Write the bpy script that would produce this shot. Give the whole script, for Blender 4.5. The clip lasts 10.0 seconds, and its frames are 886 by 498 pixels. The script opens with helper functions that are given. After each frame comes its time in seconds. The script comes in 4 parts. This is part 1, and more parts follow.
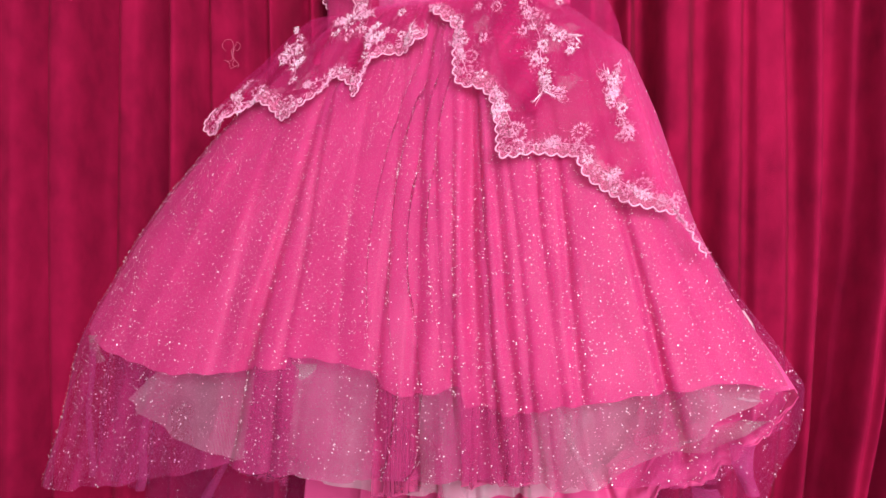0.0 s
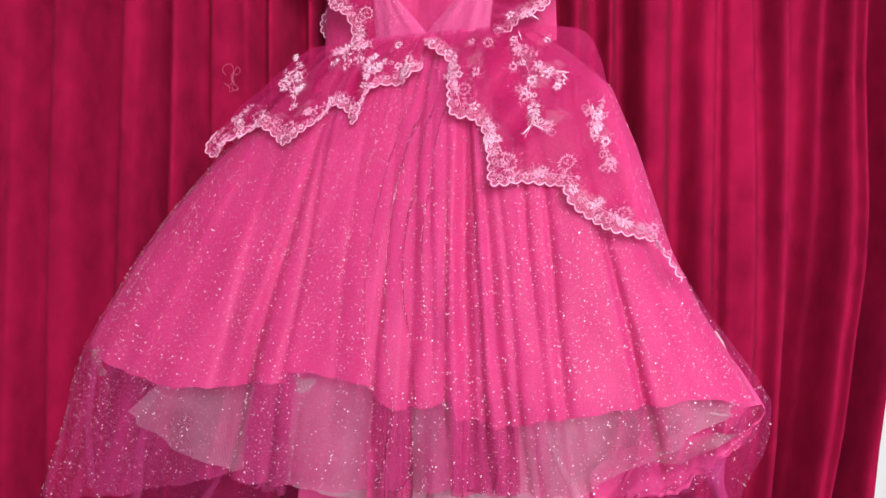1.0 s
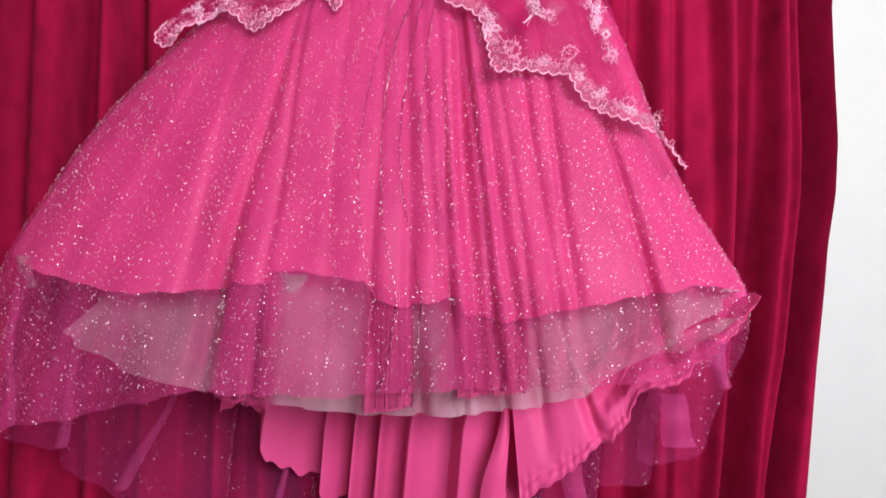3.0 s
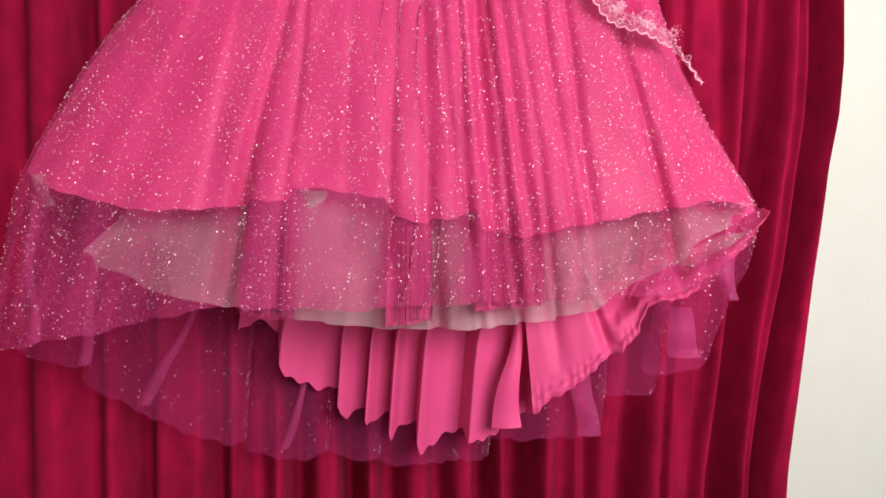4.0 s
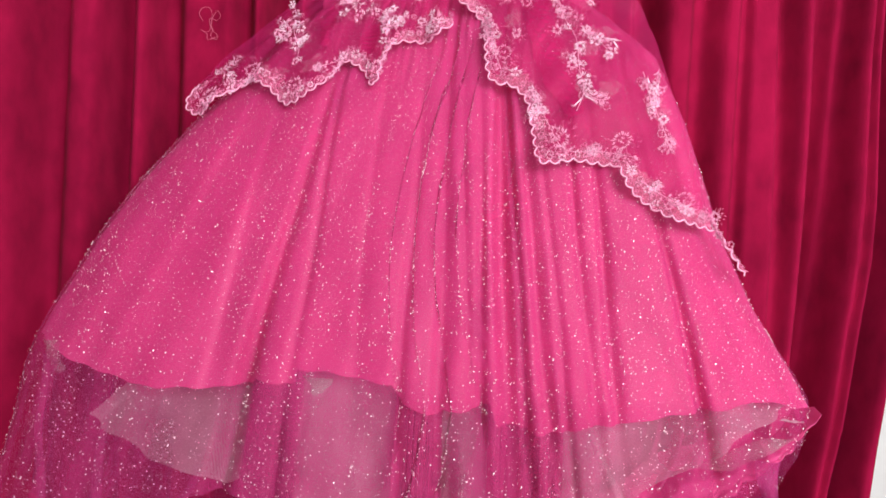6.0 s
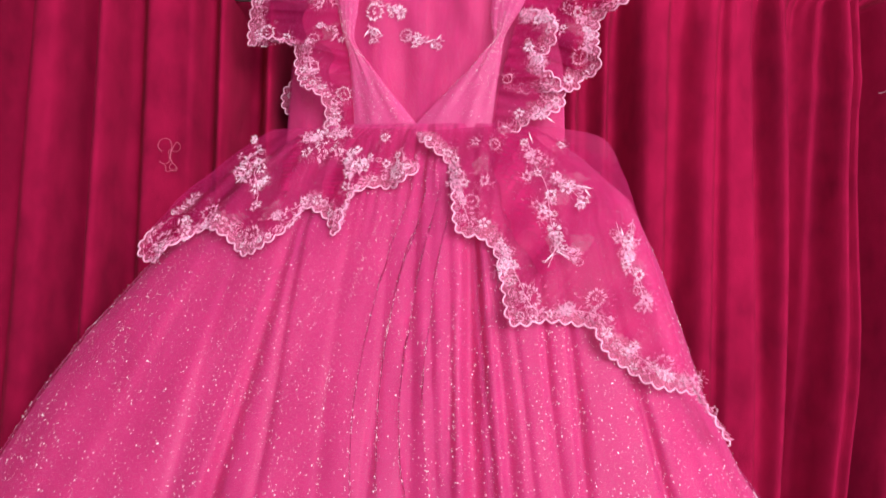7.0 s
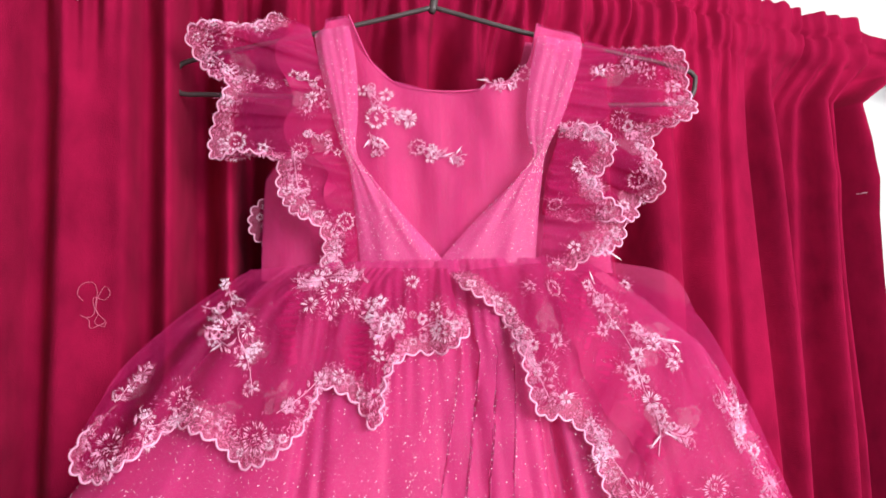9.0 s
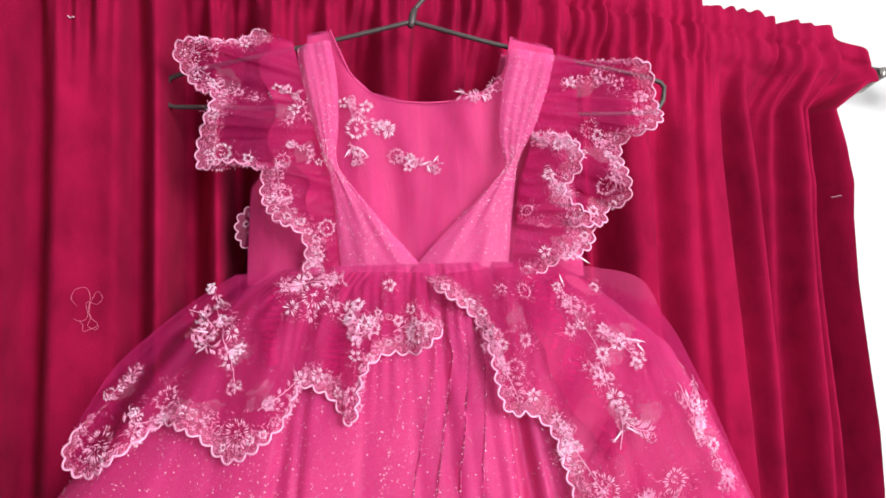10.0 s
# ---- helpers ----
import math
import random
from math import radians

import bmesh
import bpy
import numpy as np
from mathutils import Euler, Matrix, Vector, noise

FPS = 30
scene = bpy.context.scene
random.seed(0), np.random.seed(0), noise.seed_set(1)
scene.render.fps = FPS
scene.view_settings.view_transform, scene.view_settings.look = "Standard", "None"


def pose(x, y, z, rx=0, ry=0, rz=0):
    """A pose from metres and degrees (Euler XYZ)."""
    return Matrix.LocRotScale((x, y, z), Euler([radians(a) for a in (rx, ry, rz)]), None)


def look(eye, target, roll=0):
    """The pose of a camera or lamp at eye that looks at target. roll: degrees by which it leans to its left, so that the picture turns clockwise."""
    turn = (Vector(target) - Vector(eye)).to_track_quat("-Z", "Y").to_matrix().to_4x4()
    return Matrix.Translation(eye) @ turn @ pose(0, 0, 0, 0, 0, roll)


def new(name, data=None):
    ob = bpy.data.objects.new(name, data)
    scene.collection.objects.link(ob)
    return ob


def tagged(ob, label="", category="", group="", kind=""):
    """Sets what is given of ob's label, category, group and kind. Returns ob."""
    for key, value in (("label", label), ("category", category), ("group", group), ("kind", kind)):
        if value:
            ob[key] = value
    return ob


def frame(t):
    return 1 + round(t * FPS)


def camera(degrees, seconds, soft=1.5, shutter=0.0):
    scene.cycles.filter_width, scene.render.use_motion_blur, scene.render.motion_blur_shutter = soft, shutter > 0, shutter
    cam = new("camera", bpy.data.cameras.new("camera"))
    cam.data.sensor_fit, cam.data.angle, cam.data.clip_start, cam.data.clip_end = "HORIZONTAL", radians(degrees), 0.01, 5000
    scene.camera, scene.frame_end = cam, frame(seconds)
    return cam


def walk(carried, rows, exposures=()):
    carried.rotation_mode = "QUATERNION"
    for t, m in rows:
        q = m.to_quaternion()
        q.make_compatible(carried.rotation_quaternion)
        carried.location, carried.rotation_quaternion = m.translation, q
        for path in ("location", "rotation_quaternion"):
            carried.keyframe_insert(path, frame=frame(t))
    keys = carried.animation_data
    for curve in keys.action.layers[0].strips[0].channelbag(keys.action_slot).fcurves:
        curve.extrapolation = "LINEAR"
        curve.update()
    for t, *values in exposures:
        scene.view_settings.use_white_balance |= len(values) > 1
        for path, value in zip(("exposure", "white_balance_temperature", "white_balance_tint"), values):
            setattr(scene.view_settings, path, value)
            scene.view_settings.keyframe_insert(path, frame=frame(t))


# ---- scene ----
cam = camera(67.6, 10.0, shutter=0.25)
PATH = [
    (0, (0.024, 0.012, 1.463), (-0.704, 1.875, 1.43), 0.0),
    (0.5, (0.018, -0.001, 1.46), (-0.677, 1.875, 1.434), 0.1),
    (1, (0.022, -0.027, 1.472), (-0.641, 1.86, 1.477), 0.7),
    (1.5, (0.023, -0.036, 1.469), (-0.623, 1.858, 1.476), 1.0),
    (2, (-0.009, -0.046, 1.453), (-0.559, 1.877, 1.45), 1.4),
    (2.5, (-0.059, -0.049, 1.417), (-0.489, 1.904, 1.441), 0.0),
    (3, (-0.104, -0.018, 1.36), (-0.379, 1.962, 1.412), 0.5),
    (3.2, (-0.126, -0.015, 1.344), (-0.348, 1.971, 1.267), 0.3),
    (4.3, (-0.136, -0.036, 1.343), (-0.371, 1.945, 1.2), 0.3),
    (4.5, (-0.142, -0.038, 1.365), (-0.385, 1.942, 1.222), 0.7),
    (5, (-0.141, -0.027, 1.398), (-0.362, 1.959, 1.317), 1.0),
    (5.2, (-0.145, -0.018, 1.42), (-0.382, 1.967, 1.35), 1.3),
    (6.3, (-0.074, 0.023, 1.497), (-0.554, 1.964, 1.46), 1.4),
    (6.5, (-0.061, 0.026, 1.517), (-0.571, 1.96, 1.554), 0.8),
    (7, (-0.097, 0.05, 1.566), (-0.467, 2.014, 1.658), 1.9),
    (7.5, (-0.198, 0.091, 1.612), (-0.33, 2.08, 1.771), 2.0),
    (8, (-0.266, 0.119, 1.625), (-0.23, 2.109, 1.825), 0.3),
    (8.5, (-0.277, 0.159, 1.642), (-0.15, 2.15, 1.784), -1.8),
    (9, (-0.262, 0.157, 1.663), (-0.18, 2.142, 1.893), -1.5),
    (9.5, (-0.253, 0.136, 1.667), (-0.179, 2.117, 1.936), -2.1),
    (10, (-0.242, 0.133, 1.662), (-0.169, 2.118, 1.898), -1.8),
]
EXPOSURES = [(0.0, 0.03, 6500, 10), (2.0, -0.02, 6500, 10), (3.0, -0.06, 6500, 10), (3.2, -0.06, 6500, 10), (4.3, 0.02, 7600, 4), (5.2, 0.0, 7600, 4), (6.3, -0.02, 6500, 10), (7.5, 0.05, 6500, 10), (8.5, 0.14, 6500, 10), (10.0, 0.11, 6500, 10)]
walk(cam, [(t, look(eye, target, roll)) for t, eye, target, roll in PATH], EXPOSURES)

# ---- world, added fill light, exposure ----
world = bpy.data.worlds.new("world")
scene.world = world
world.use_nodes = True
wn = world.node_tree
sky = wn.nodes.new("ShaderNodeTexSky")
sky.sky_type, sky.sun_disc, sky.sun_elevation, sky.sun_rotation = "NISHITA", False, radians(40), radians(200)
wn.links.new(sky.outputs[0], wn.nodes["Background"].inputs[0])
wn.nodes["Background"].inputs[1].default_value = 0.1

# the wall's frame: s along the curtain, d out of the wall towards the room
ANG = radians(17)
UX, UY, NX, NY = math.cos(ANG), math.sin(ANG), math.sin(ANG), -math.cos(ANG)
P0X, P0Y = -0.502, 0.660


def onwall(s, d, z):
    return (P0X + UX * s + NX * d, P0Y + UY * s + NY * d, z)


def fill_lamp(s, d, z, w, h, power, colour):
    la = bpy.data.lights.new("added_fill_light", "AREA")
    la.shape, la.size, la.size_y, la.energy, la.color = "RECTANGLE", w, h, power, colour
    ob = new("added_fill_light", la)
    ob.matrix_world = look(onwall(s, d, z), onwall(s - 0.4, 0, z - 0.35))
    return ob


# added area lamp, out of view, placed to light the dress and curtain
fill_lamp(0.75, 1.80, 1.90, 1.2, 0.70, 53, (1.0, 0.985, 0.98))


# ---- materials ----
def mat(name, colour, rough=0.8, metal=0.0, sheen=0.0, spec=0.3, vary=0.12, scale=40.0, bump=0.0, bscale=400.0, alpha=None, translucent=0.0, weave=0.0, stretch=1.0, streak=0.0, gathered=1.0):
    """Cloth and paint: base colour varied at two scales, fine bump, and for nets a see-through share with a woven grid."""
    m = bpy.data.materials.new(name)
    m.use_nodes = True
    nt = m.node_tree
    N, L = nt.nodes, nt.links
    b, out = N["Principled BSDF"], N["Material Output"]
    co = N.new("ShaderNodeTexCoord")
    b.inputs["Roughness"].default_value, b.inputs["Metallic"].default_value = rough, metal
    b.inputs["Specular IOR Level"].default_value = spec
    b.inputs["Sheen Weight"].default_value, b.inputs["Sheen Roughness"].default_value = sheen, 0.4
    b.inputs["Sheen Tint"].default_value = (*[min(1, c * 1.5 + 0.15) for c in colour], 1)
    n1, n2 = N.new("ShaderNodeTexNoise"), N.new("ShaderNodeTexNoise")
    n1.inputs["Scale"].default_value, n1.inputs["Detail"].default_value = scale, 4
    n2.inputs["Scale"].default_value, n2.inputs["Detail"].default_value = scale / 7, 3
    mx = N.new("ShaderNodeMath")
    mx.operation = "ADD"
    ms0 = N.new("ShaderNodeMapping")
    ms0.inputs["Scale"].default_value = (1, 1, stretch)
    L.new(co.outputs["Object"], ms0.inputs[0])
    for n in (n1, n2):
        L.new(ms0.outputs[0], n.inputs["Vector"])
    L.new(n1.outputs[0], mx.inputs[0]), L.new(n2.outputs[0], mx.inputs[1])
    mr = N.new("ShaderNodeMapRange")
    mr.inputs["From Min"].default_value, mr.inputs["From Max"].default_value = 0.6, 1.4
    mr.inputs["To Min"].default_value, mr.inputs["To Max"].default_value = 1 - vary, 1 + vary
    L.new(mx.outputs[0], mr.inputs["Value"])
    mixc = N.new("ShaderNodeVectorMath")
    mixc.operation = "SCALE"
    mixc.inputs[0].default_value = colour
    L.new(mr.outputs[0], mixc.inputs["Scale"])
    L.new(mixc.outputs[0], b.inputs["Base Color"])
    if bump:
        nb, bp = N.new("ShaderNodeTexNoise"), N.new("ShaderNodeBump")
        nb.inputs["Scale"].default_value, nb.inputs["Detail"].default_value = bscale, 5
        L.new(co.outputs["Object"], nb.inputs["Vector"])
        bp.inputs["Strength"].default_value, bp.inputs["Distance"].default_value = bump, 0.002
        L.new(nb.outputs[0], bp.inputs["Height"])
        L.new(bp.outputs[0], b.inputs["Normal"])
    last = b.outputs[0]
    if translucent:
        tr, ms = N.new("ShaderNodeBsdfTranslucent"), N.new("ShaderNodeMixShader")
        L.new(mixc.outputs[0], tr.inputs[0])
        ms.inputs[0].default_value = translucent
        L.new(last, ms.inputs[1]), L.new(tr.outputs[0], ms.inputs[2])
        last = ms.outputs[0]
    if alpha is not None:
        tp, ms = N.new("ShaderNodeBsdfTransparent"), N.new("ShaderNodeMixShader")
        ms.inputs[0].default_value = alpha
        if weave:
            grid = []
            for ang in (55, -55):
                mp, w = N.new("ShaderNodeMapping"), N.new("ShaderNodeTexWave")
                mp.inputs["Rotation"].default_value = (0, radians(ang), 0)
                w.inputs["Scale"].default_value, w.inputs["Distortion"].default_value, w.inputs["Detail"].default_value = weave, 0.6, 1
                L.new(co.outputs["Object"], mp.inputs[0]), L.new(mp.outputs[0], w.inputs["Vector"])
                grid.append(w)
            mm, r2 = N.new("ShaderNodeMath"), N.new("ShaderNodeMapRange")
            mm.operation = "MAXIMUM"
            L.new(grid[0].outputs["Fac"], mm.inputs[0]), L.new(grid[1].outputs["Fac"], mm.inputs[1])
            r2.inputs["From Min"].default_value, r2.inputs["From Max"].default_value = 0.2, 1.0
            r2.inputs["To Min"].default_value, r2.inputs["To Max"].default_value = alpha * 0.30, alpha * 1.55
            L.new(mm.outputs[0], r2.inputs["Value"])
            L.new(r2.outputs[0], ms.inputs[0])
        if streak:
            # the net lies doubled and trebled in bands that run down the cloth
            mp, ns, r3, mu = N.new("ShaderNodeMapping"), N.new("ShaderNodeTexNoise"), N.new("ShaderNodeMapRange"), N.new("ShaderNodeMath")
            mp.inputs["Scale"].default_value = (streak, 1.6, 1)
            L.new(co.outputs["UV"], mp.inputs[0]), L.new(mp.outputs[0], ns.inputs["Vector"])
            ns.inputs["Scale"].default_value, ns.inputs["Detail"].default_value = 1.0, 3
            r3.inputs["From Min"].default_value, r3.inputs["From Max"].default_value = 0.34, 0.66
            r3.inputs["To Min"].default_value, r3.inputs["To Max"].default_value = 0.6, 1.45
            mu.operation, mu.use_clamp = "MULTIPLY", True
            # closer gathered towards the waist
            sx, r4, m2 = N.new("ShaderNodeSeparateXYZ"), N.new("ShaderNodeMapRange"), N.new("ShaderNodeMath")
            L.new(co.outputs["UV"], sx.inputs[0]), L.new(sx.outputs[1], r4.inputs["Value"])
            r4.inputs["To Min"].default_value, r4.inputs["To Max"].default_value = gathered, 0.92
            m2.operation = "MULTIPLY"
            L.new(r3.outputs[0], m2.inputs[0]), L.new(r4.outputs[0], m2.inputs[1])
            L.new(m2.outputs[0], mu.inputs[1]), L.new(ns.outputs[0], r3.inputs["Value"])
            if weave:
                L.new(r2.outputs[0], mu.inputs[0])
            else:
                mu.inputs[0].default_value = alpha
            L.new(mu.outputs[0], ms.inputs[0])
        L.new(tp.outputs[0], ms.inputs[1]), L.new(last, ms.inputs[2])
        last = ms.outputs[0]
    L.new(last, out.inputs[0])
    return m


VELVET = mat("velvet", (0.285, 0.0058, 0.044), 0.95, sheen=0.06, spec=0.04, vary=0.34, scale=48, bump=0.5, bscale=950, stretch=0.6)
PAINT = mat("white_paint", (0.62, 0.63, 0.64), 0.7, vary=0.03, scale=20, bump=0.15, bscale=120)
FLOOR = mat("floor_tile", (0.16, 0.13, 0.11), 0.4, vary=0.1, scale=12)
SATIN = mat("satin", (0.70, 0.072, 0.258), 0.5, sheen=0.15, spec=0.25, vary=0.07, scale=30, bump=0.12, bscale=700, translucent=0.2)
BODICE = mat("bodice_cloth", (0.66, 0.065, 0.225), 0.65, sheen=0.2, spec=0.2, vary=0.10, scale=45, bump=0.1, bscale=900, translucent=0.1, stretch=0.4)
TULLE = mat("glitter_tulle", (0.67, 0.054, 0.262), 0.6, sheen=0.2, vary=0.14, scale=50, alpha=0.34, translucent=0.4, weave=330, streak=22, gathered=1.5)
TULLE_BACK = mat("long_tulle", (0.58, 0.045, 0.25), 0.6, sheen=0.2, vary=0.08, scale=80, alpha=0.235, translucent=0.4, weave=260)
WRAP = mat("wrap_tulle", (0.78, 0.105, 0.34), 0.5, sheen=0.3, vary=0.08, scale=90, alpha=0.55, translucent=0.2, weave=420)
NET = mat("lace_net", (0.58, 0.016, 0.165), 0.55, sheen=0.2, vary=0.15, scale=60, alpha=0.40, translucent=0.35, weave=330)
PATCH = mat("sheer_leaf_fill", (0.74, 0.30, 0.46), 0.6, sheen=0.3, vary=0.3, scale=120, alpha=0.17, translucent=0.3, weave=420)
GATHER = mat("gathered_tulle", (0.58, 0.014, 0.155), 0.6, sheen=0.2, vary=0.15, scale=70, alpha=0.72, translucent=0.3)
FILL = mat("border_fill", (0.76, 0.22, 0.38), 0.6, sheen=0.2, vary=0.3, scale=160, alpha=0.30, translucent=0.3, weave=420)
TULLE_FOLD = mat("folded_tulle", (0.66, 0.075, 0.32), 0.6, sheen=0.25, vary=0.1, scale=80, alpha=0.42, translucent=0.4, weave=260)
NET_FOLD = mat("folded_lining_net", (0.66, 0.53, 0.61), 0.55, sheen=0.2, vary=0.1, scale=60, alpha=0.26, translucent=0.4)
PLEAT = mat("pleated_tulle", (0.72, 0.085, 0.29), 0.6, sheen=0.2, vary=0.12, scale=50, alpha=0.50, translucent=0.4, streak=7)
PLEAT_THIN = mat("thin_pleated_tulle", (0.62, 0.06, 0.25), 0.6, sheen=0.2, vary=0.12, scale=50, alpha=0.24, translucent=0.4, streak=6)
CRIN = mat("white_lining_net", (0.80, 0.54, 0.67), 0.55, sheen=0.2, vary=0.10, scale=60, alpha=0.49, translucent=0.4, streak=9)
THREAD = mat("pale_thread", (0.79, 0.38, 0.57), 0.5, sheen=0.3, vary=0.25, scale=300, spec=0.4)
THREAD_WHITE = mat("white_thread", (0.85, 0.63, 0.78), 0.45, sheen=0.3, vary=0.15, scale=300, spec=0.5)
STITCH = mat("fine_stitches", (0.75, 0.25, 0.45), 0.55, sheen=0.3, vary=0.35, scale=250)
FLAKE = mat("glitter_flakes", (0.95, 0.84, 0.90), 0.35, metal=0.1, spec=0.8, vary=0.1, scale=500)
fn = FLAKE.node_tree
geo, ramp = fn.nodes.new("ShaderNodeNewGeometry"), fn.nodes.new("ShaderNodeValToRGB")
ramp.color_ramp.elements[0].color, ramp.color_ramp.elements[1].color = (0.80, 0.32, 0.50, 1), (0.96, 0.86, 0.93, 1)
ramp.color_ramp.elements[0].position, ramp.color_ramp.elements[1].position = 0.0, 0.6
fn.links.new(geo.outputs["Random Per Island"], ramp.inputs[0])
fn.links.new(ramp.outputs[0], fn.nodes["Principled BSDF"].inputs["Base Color"])
WIRE = mat("coated_wire", (0.060, 0.044, 0.047), 0.45, spec=0.5, vary=0.25, scale=80)
METAL = mat("rod_metal", (0.42, 0.40, 0.38), 0.35, metal=0.9, vary=0.2, scale=60)
LINT = mat("loose_thread", (0.68, 0.15, 0.27), 0.6, vary=0.15, scale=300)

def mesh(name, verts, faces, material, smooth=True):
    me = bpy.data.meshes.new(name)
    me.from_pydata([tuple(float(c) for c in v) for v in verts], [], faces)
    me.materials.append(material)
    if smooth:
        me.polygons.foreach_set("use_smooth", [True] * len(me.polygons))
    me.update()
    return me


def thing(name, base, label, category, kind="", group=""):
    ob = tagged(new(name), label, category, group, kind)
    ob.empty_display_size = 0.02
    ob.location = base
    return ob


def part(name, verts, faces, material, parent, label="", smooth=True, kind=""):
    """One mesh object under a thing or a part; verts in world metres."""
    top = parent
    while top.parent:
        top = top.parent
    b = top.location
    ob = new(name, mesh(name, [(v[0] - b[0], v[1] - b[1], v[2] - b[2]) for v in verts], faces, material, smooth))
    ob.parent = parent
    return tagged(ob, label, kind=kind)


def solo(name, verts, faces, material, label, category, kind="", smooth=True, group=""):
    return tagged(new(name, mesh(name, verts, faces, material, smooth)), label, category, group, kind)


def grid_uv(ob, nu, nv):
    """Cloth coordinates of a grid sheet: across in u, down in v."""
    me = ob.data
    idx = np.zeros(len(me.loops), np.int32)
    me.loops.foreach_get("vertex_index", idx)
    uv = np.stack([(idx // nv) / (nu - 1), (idx % nv) / (nv - 1)], 1)
    me.uv_layers.new(name="cloth").data.foreach_set("uv", uv.astype(np.float32).ravel())


def grid_faces(nu, nv, off=0):
    return [(off + i * nv + j, off + (i + 1) * nv + j, off + (i + 1) * nv + j + 1, off + i * nv + j + 1) for i in range(nu - 1) for j in range(nv - 1)]


def spline(pts, n):
    """Catmull-Rom through the points, n samples even in length."""
    p = np.array(pts, float)
    q = np.vstack([2 * p[0] - p[1], p, 2 * p[-1] - p[-2]])
    out = []
    for i in range(1, len(q) - 2):
        for t in np.linspace(0, 1, 24, endpoint=False):
            a, b, c, d = q[i - 1], q[i], q[i + 1], q[i + 2]
            out.append(0.5 * (2 * b + (c - a) * t + (2 * a - 5 * b + 4 * c - d) * t * t + (3 * b - a - 3 * c + d) * t ** 3))
    out.append(p[-1])
    out = np.array(out)
    ln = np.concatenate([[0], np.cumsum(np.linalg.norm(np.diff(out, axis=0), axis=1))])
    t = np.linspace(0, ln[-1], n)
    return np.stack([np.interp(t, ln, out[:, k]) for k in range(p.shape[1])], 1)


def tube(path, r, sides=6, closed=False):
    """Verts and faces of a round cord along a path; r is one radius or one per point."""
    p = np.array(path, float)
    n = len(p)
    rr = np.full(n, r) if np.isscalar(r) else np.array(r)
    tan = np.gradient(p, axis=0)
    tan /= np.linalg.norm(tan, axis=1)[:, None] + 1e-12
    up = np.array([0.13, -1.0, 0.21])
    a = np.cross(tan, up)
    a /= np.linalg.norm(a, axis=1)[:, None] + 1e-12
    b = np.cross(tan, a)
    vs, fs = [], []
    for i in range(n):
        for k in range(sides):
            w = 2 * math.pi * k / sides
            vs.append(p[i] + rr[i] * (math.cos(w) * a[i] + math.sin(w) * b[i]))
    for i in range(n - 1):
        for k in range(sides):
            k2 = (k + 1) % sides
            fs.append((i * sides + k, i * sides + k2, (i + 1) * sides + k2, (i + 1) * sides + k))
    fs.append(tuple(range(sides))[::-1])
    fs.append(tuple(range((n - 1) * sides, n * sides)))
    return vs, fs


def box(x0, x1, d0, d1, z0, z1):
    vs = [onwall(s, d, z) for s in (x0, x1) for d in (d0, d1) for z in (z0, z1)]
    return vs, [(0, 1, 3, 2), (4, 6, 7, 5), (0, 4, 5, 1), (2, 3, 7, 6), (0, 2, 6, 4), (1, 5, 7, 3)]


# ---- the room ----
WALL_D = -0.12
solo("wall_north", *box(-2.2, 2.2, WALL_D - 0.12, WALL_D, 0, 2.7), PAINT, "white painted wall behind the curtain", "wall", "structure", False)
solo("wall_east", *box(2.2, 2.32, WALL_D - 0.12, 1.96, 0, 2.7), PAINT, "plain white painted side wall", "wall", "structure", False)
solo("wall_west", *box(-2.32, -2.2, WALL_D - 0.12, 1.96, 0, 2.7), PAINT, "plain white painted side wall", "wall", "structure", False)
solo("floor", *box(-2.32, 2.32, WALL_D - 0.12, 1.96, -0.12, 0), FLOOR, "plain beige tiled floor", "floor", "structure", False)
solo("ceiling", *box(-2.32, 2.32, WALL_D - 0.12, 1.96, 2.7, 2.82), PAINT, "plain white ceiling", "ceiling", "structure", False)
# the unseen wall opposite, with an opening added for the fill lamp
sv, sf = [], []
for b in ((-2.2, 0.15, 1.84, 1.96, 0, 2.7), (1.35, 2.2, 1.84, 1.96, 0, 2.7), (0.15, 1.35, 1.84, 1.96, 0, 1.55), (0.15, 1.35, 1.84, 1.96, 2.25, 2.7)):
    v, f = box(*b)
    sf += [tuple(i + len(sv) for i in q) for q in f]
    sv += v
solo("wall_south", sv, sf, PAINT, "unseen white painted wall with an opening added for the fill lamp", "wall", "structure", False)

# ---- curtain ----
EDGE = ([0.30, 0.987, 1.109, 1.24, 1.384, 1.457, 1.53, 1.70, 1.78, 1.823, 1.87, 1.914, 1.94, 1.967, 1.992, 2.004, 2.03],
        [0.74, 0.761, 0.774, 0.786, 0.804, 0.819, 0.825, 0.820, 0.824, 0.831, 0.824, 0.811, 0.845, 0.880, 0.876, 0.870, 0.866])
VALLEYS = [(-0.62, .02, .03), (-0.53, .018, .03), (-0.43, .02, .035), (-0.34, .016, .03), (-0.25, .015, .034), (-0.175, .016, .034), (-0.103, .014, .028), (-0.052, .012, .026),
           (0.03, .010, .03), (0.072, .014, .036), (0.118, .012, .036), (0.18, .011, .038), (0.228, .014, .04), (0.29, .012, .03), (0.35, .014, .035),
           (0.402, .016, .038), (0.455, .016, .032), (0.49, .011, .022), (0.556, .016, .026), (0.602, .006, .010), (0.656, .010, .018), (0.688, .005, .012), (0.717, .024, .055), (0.744, .005, .012), (0.768, .006, .012), (0.793, .011, .030)]


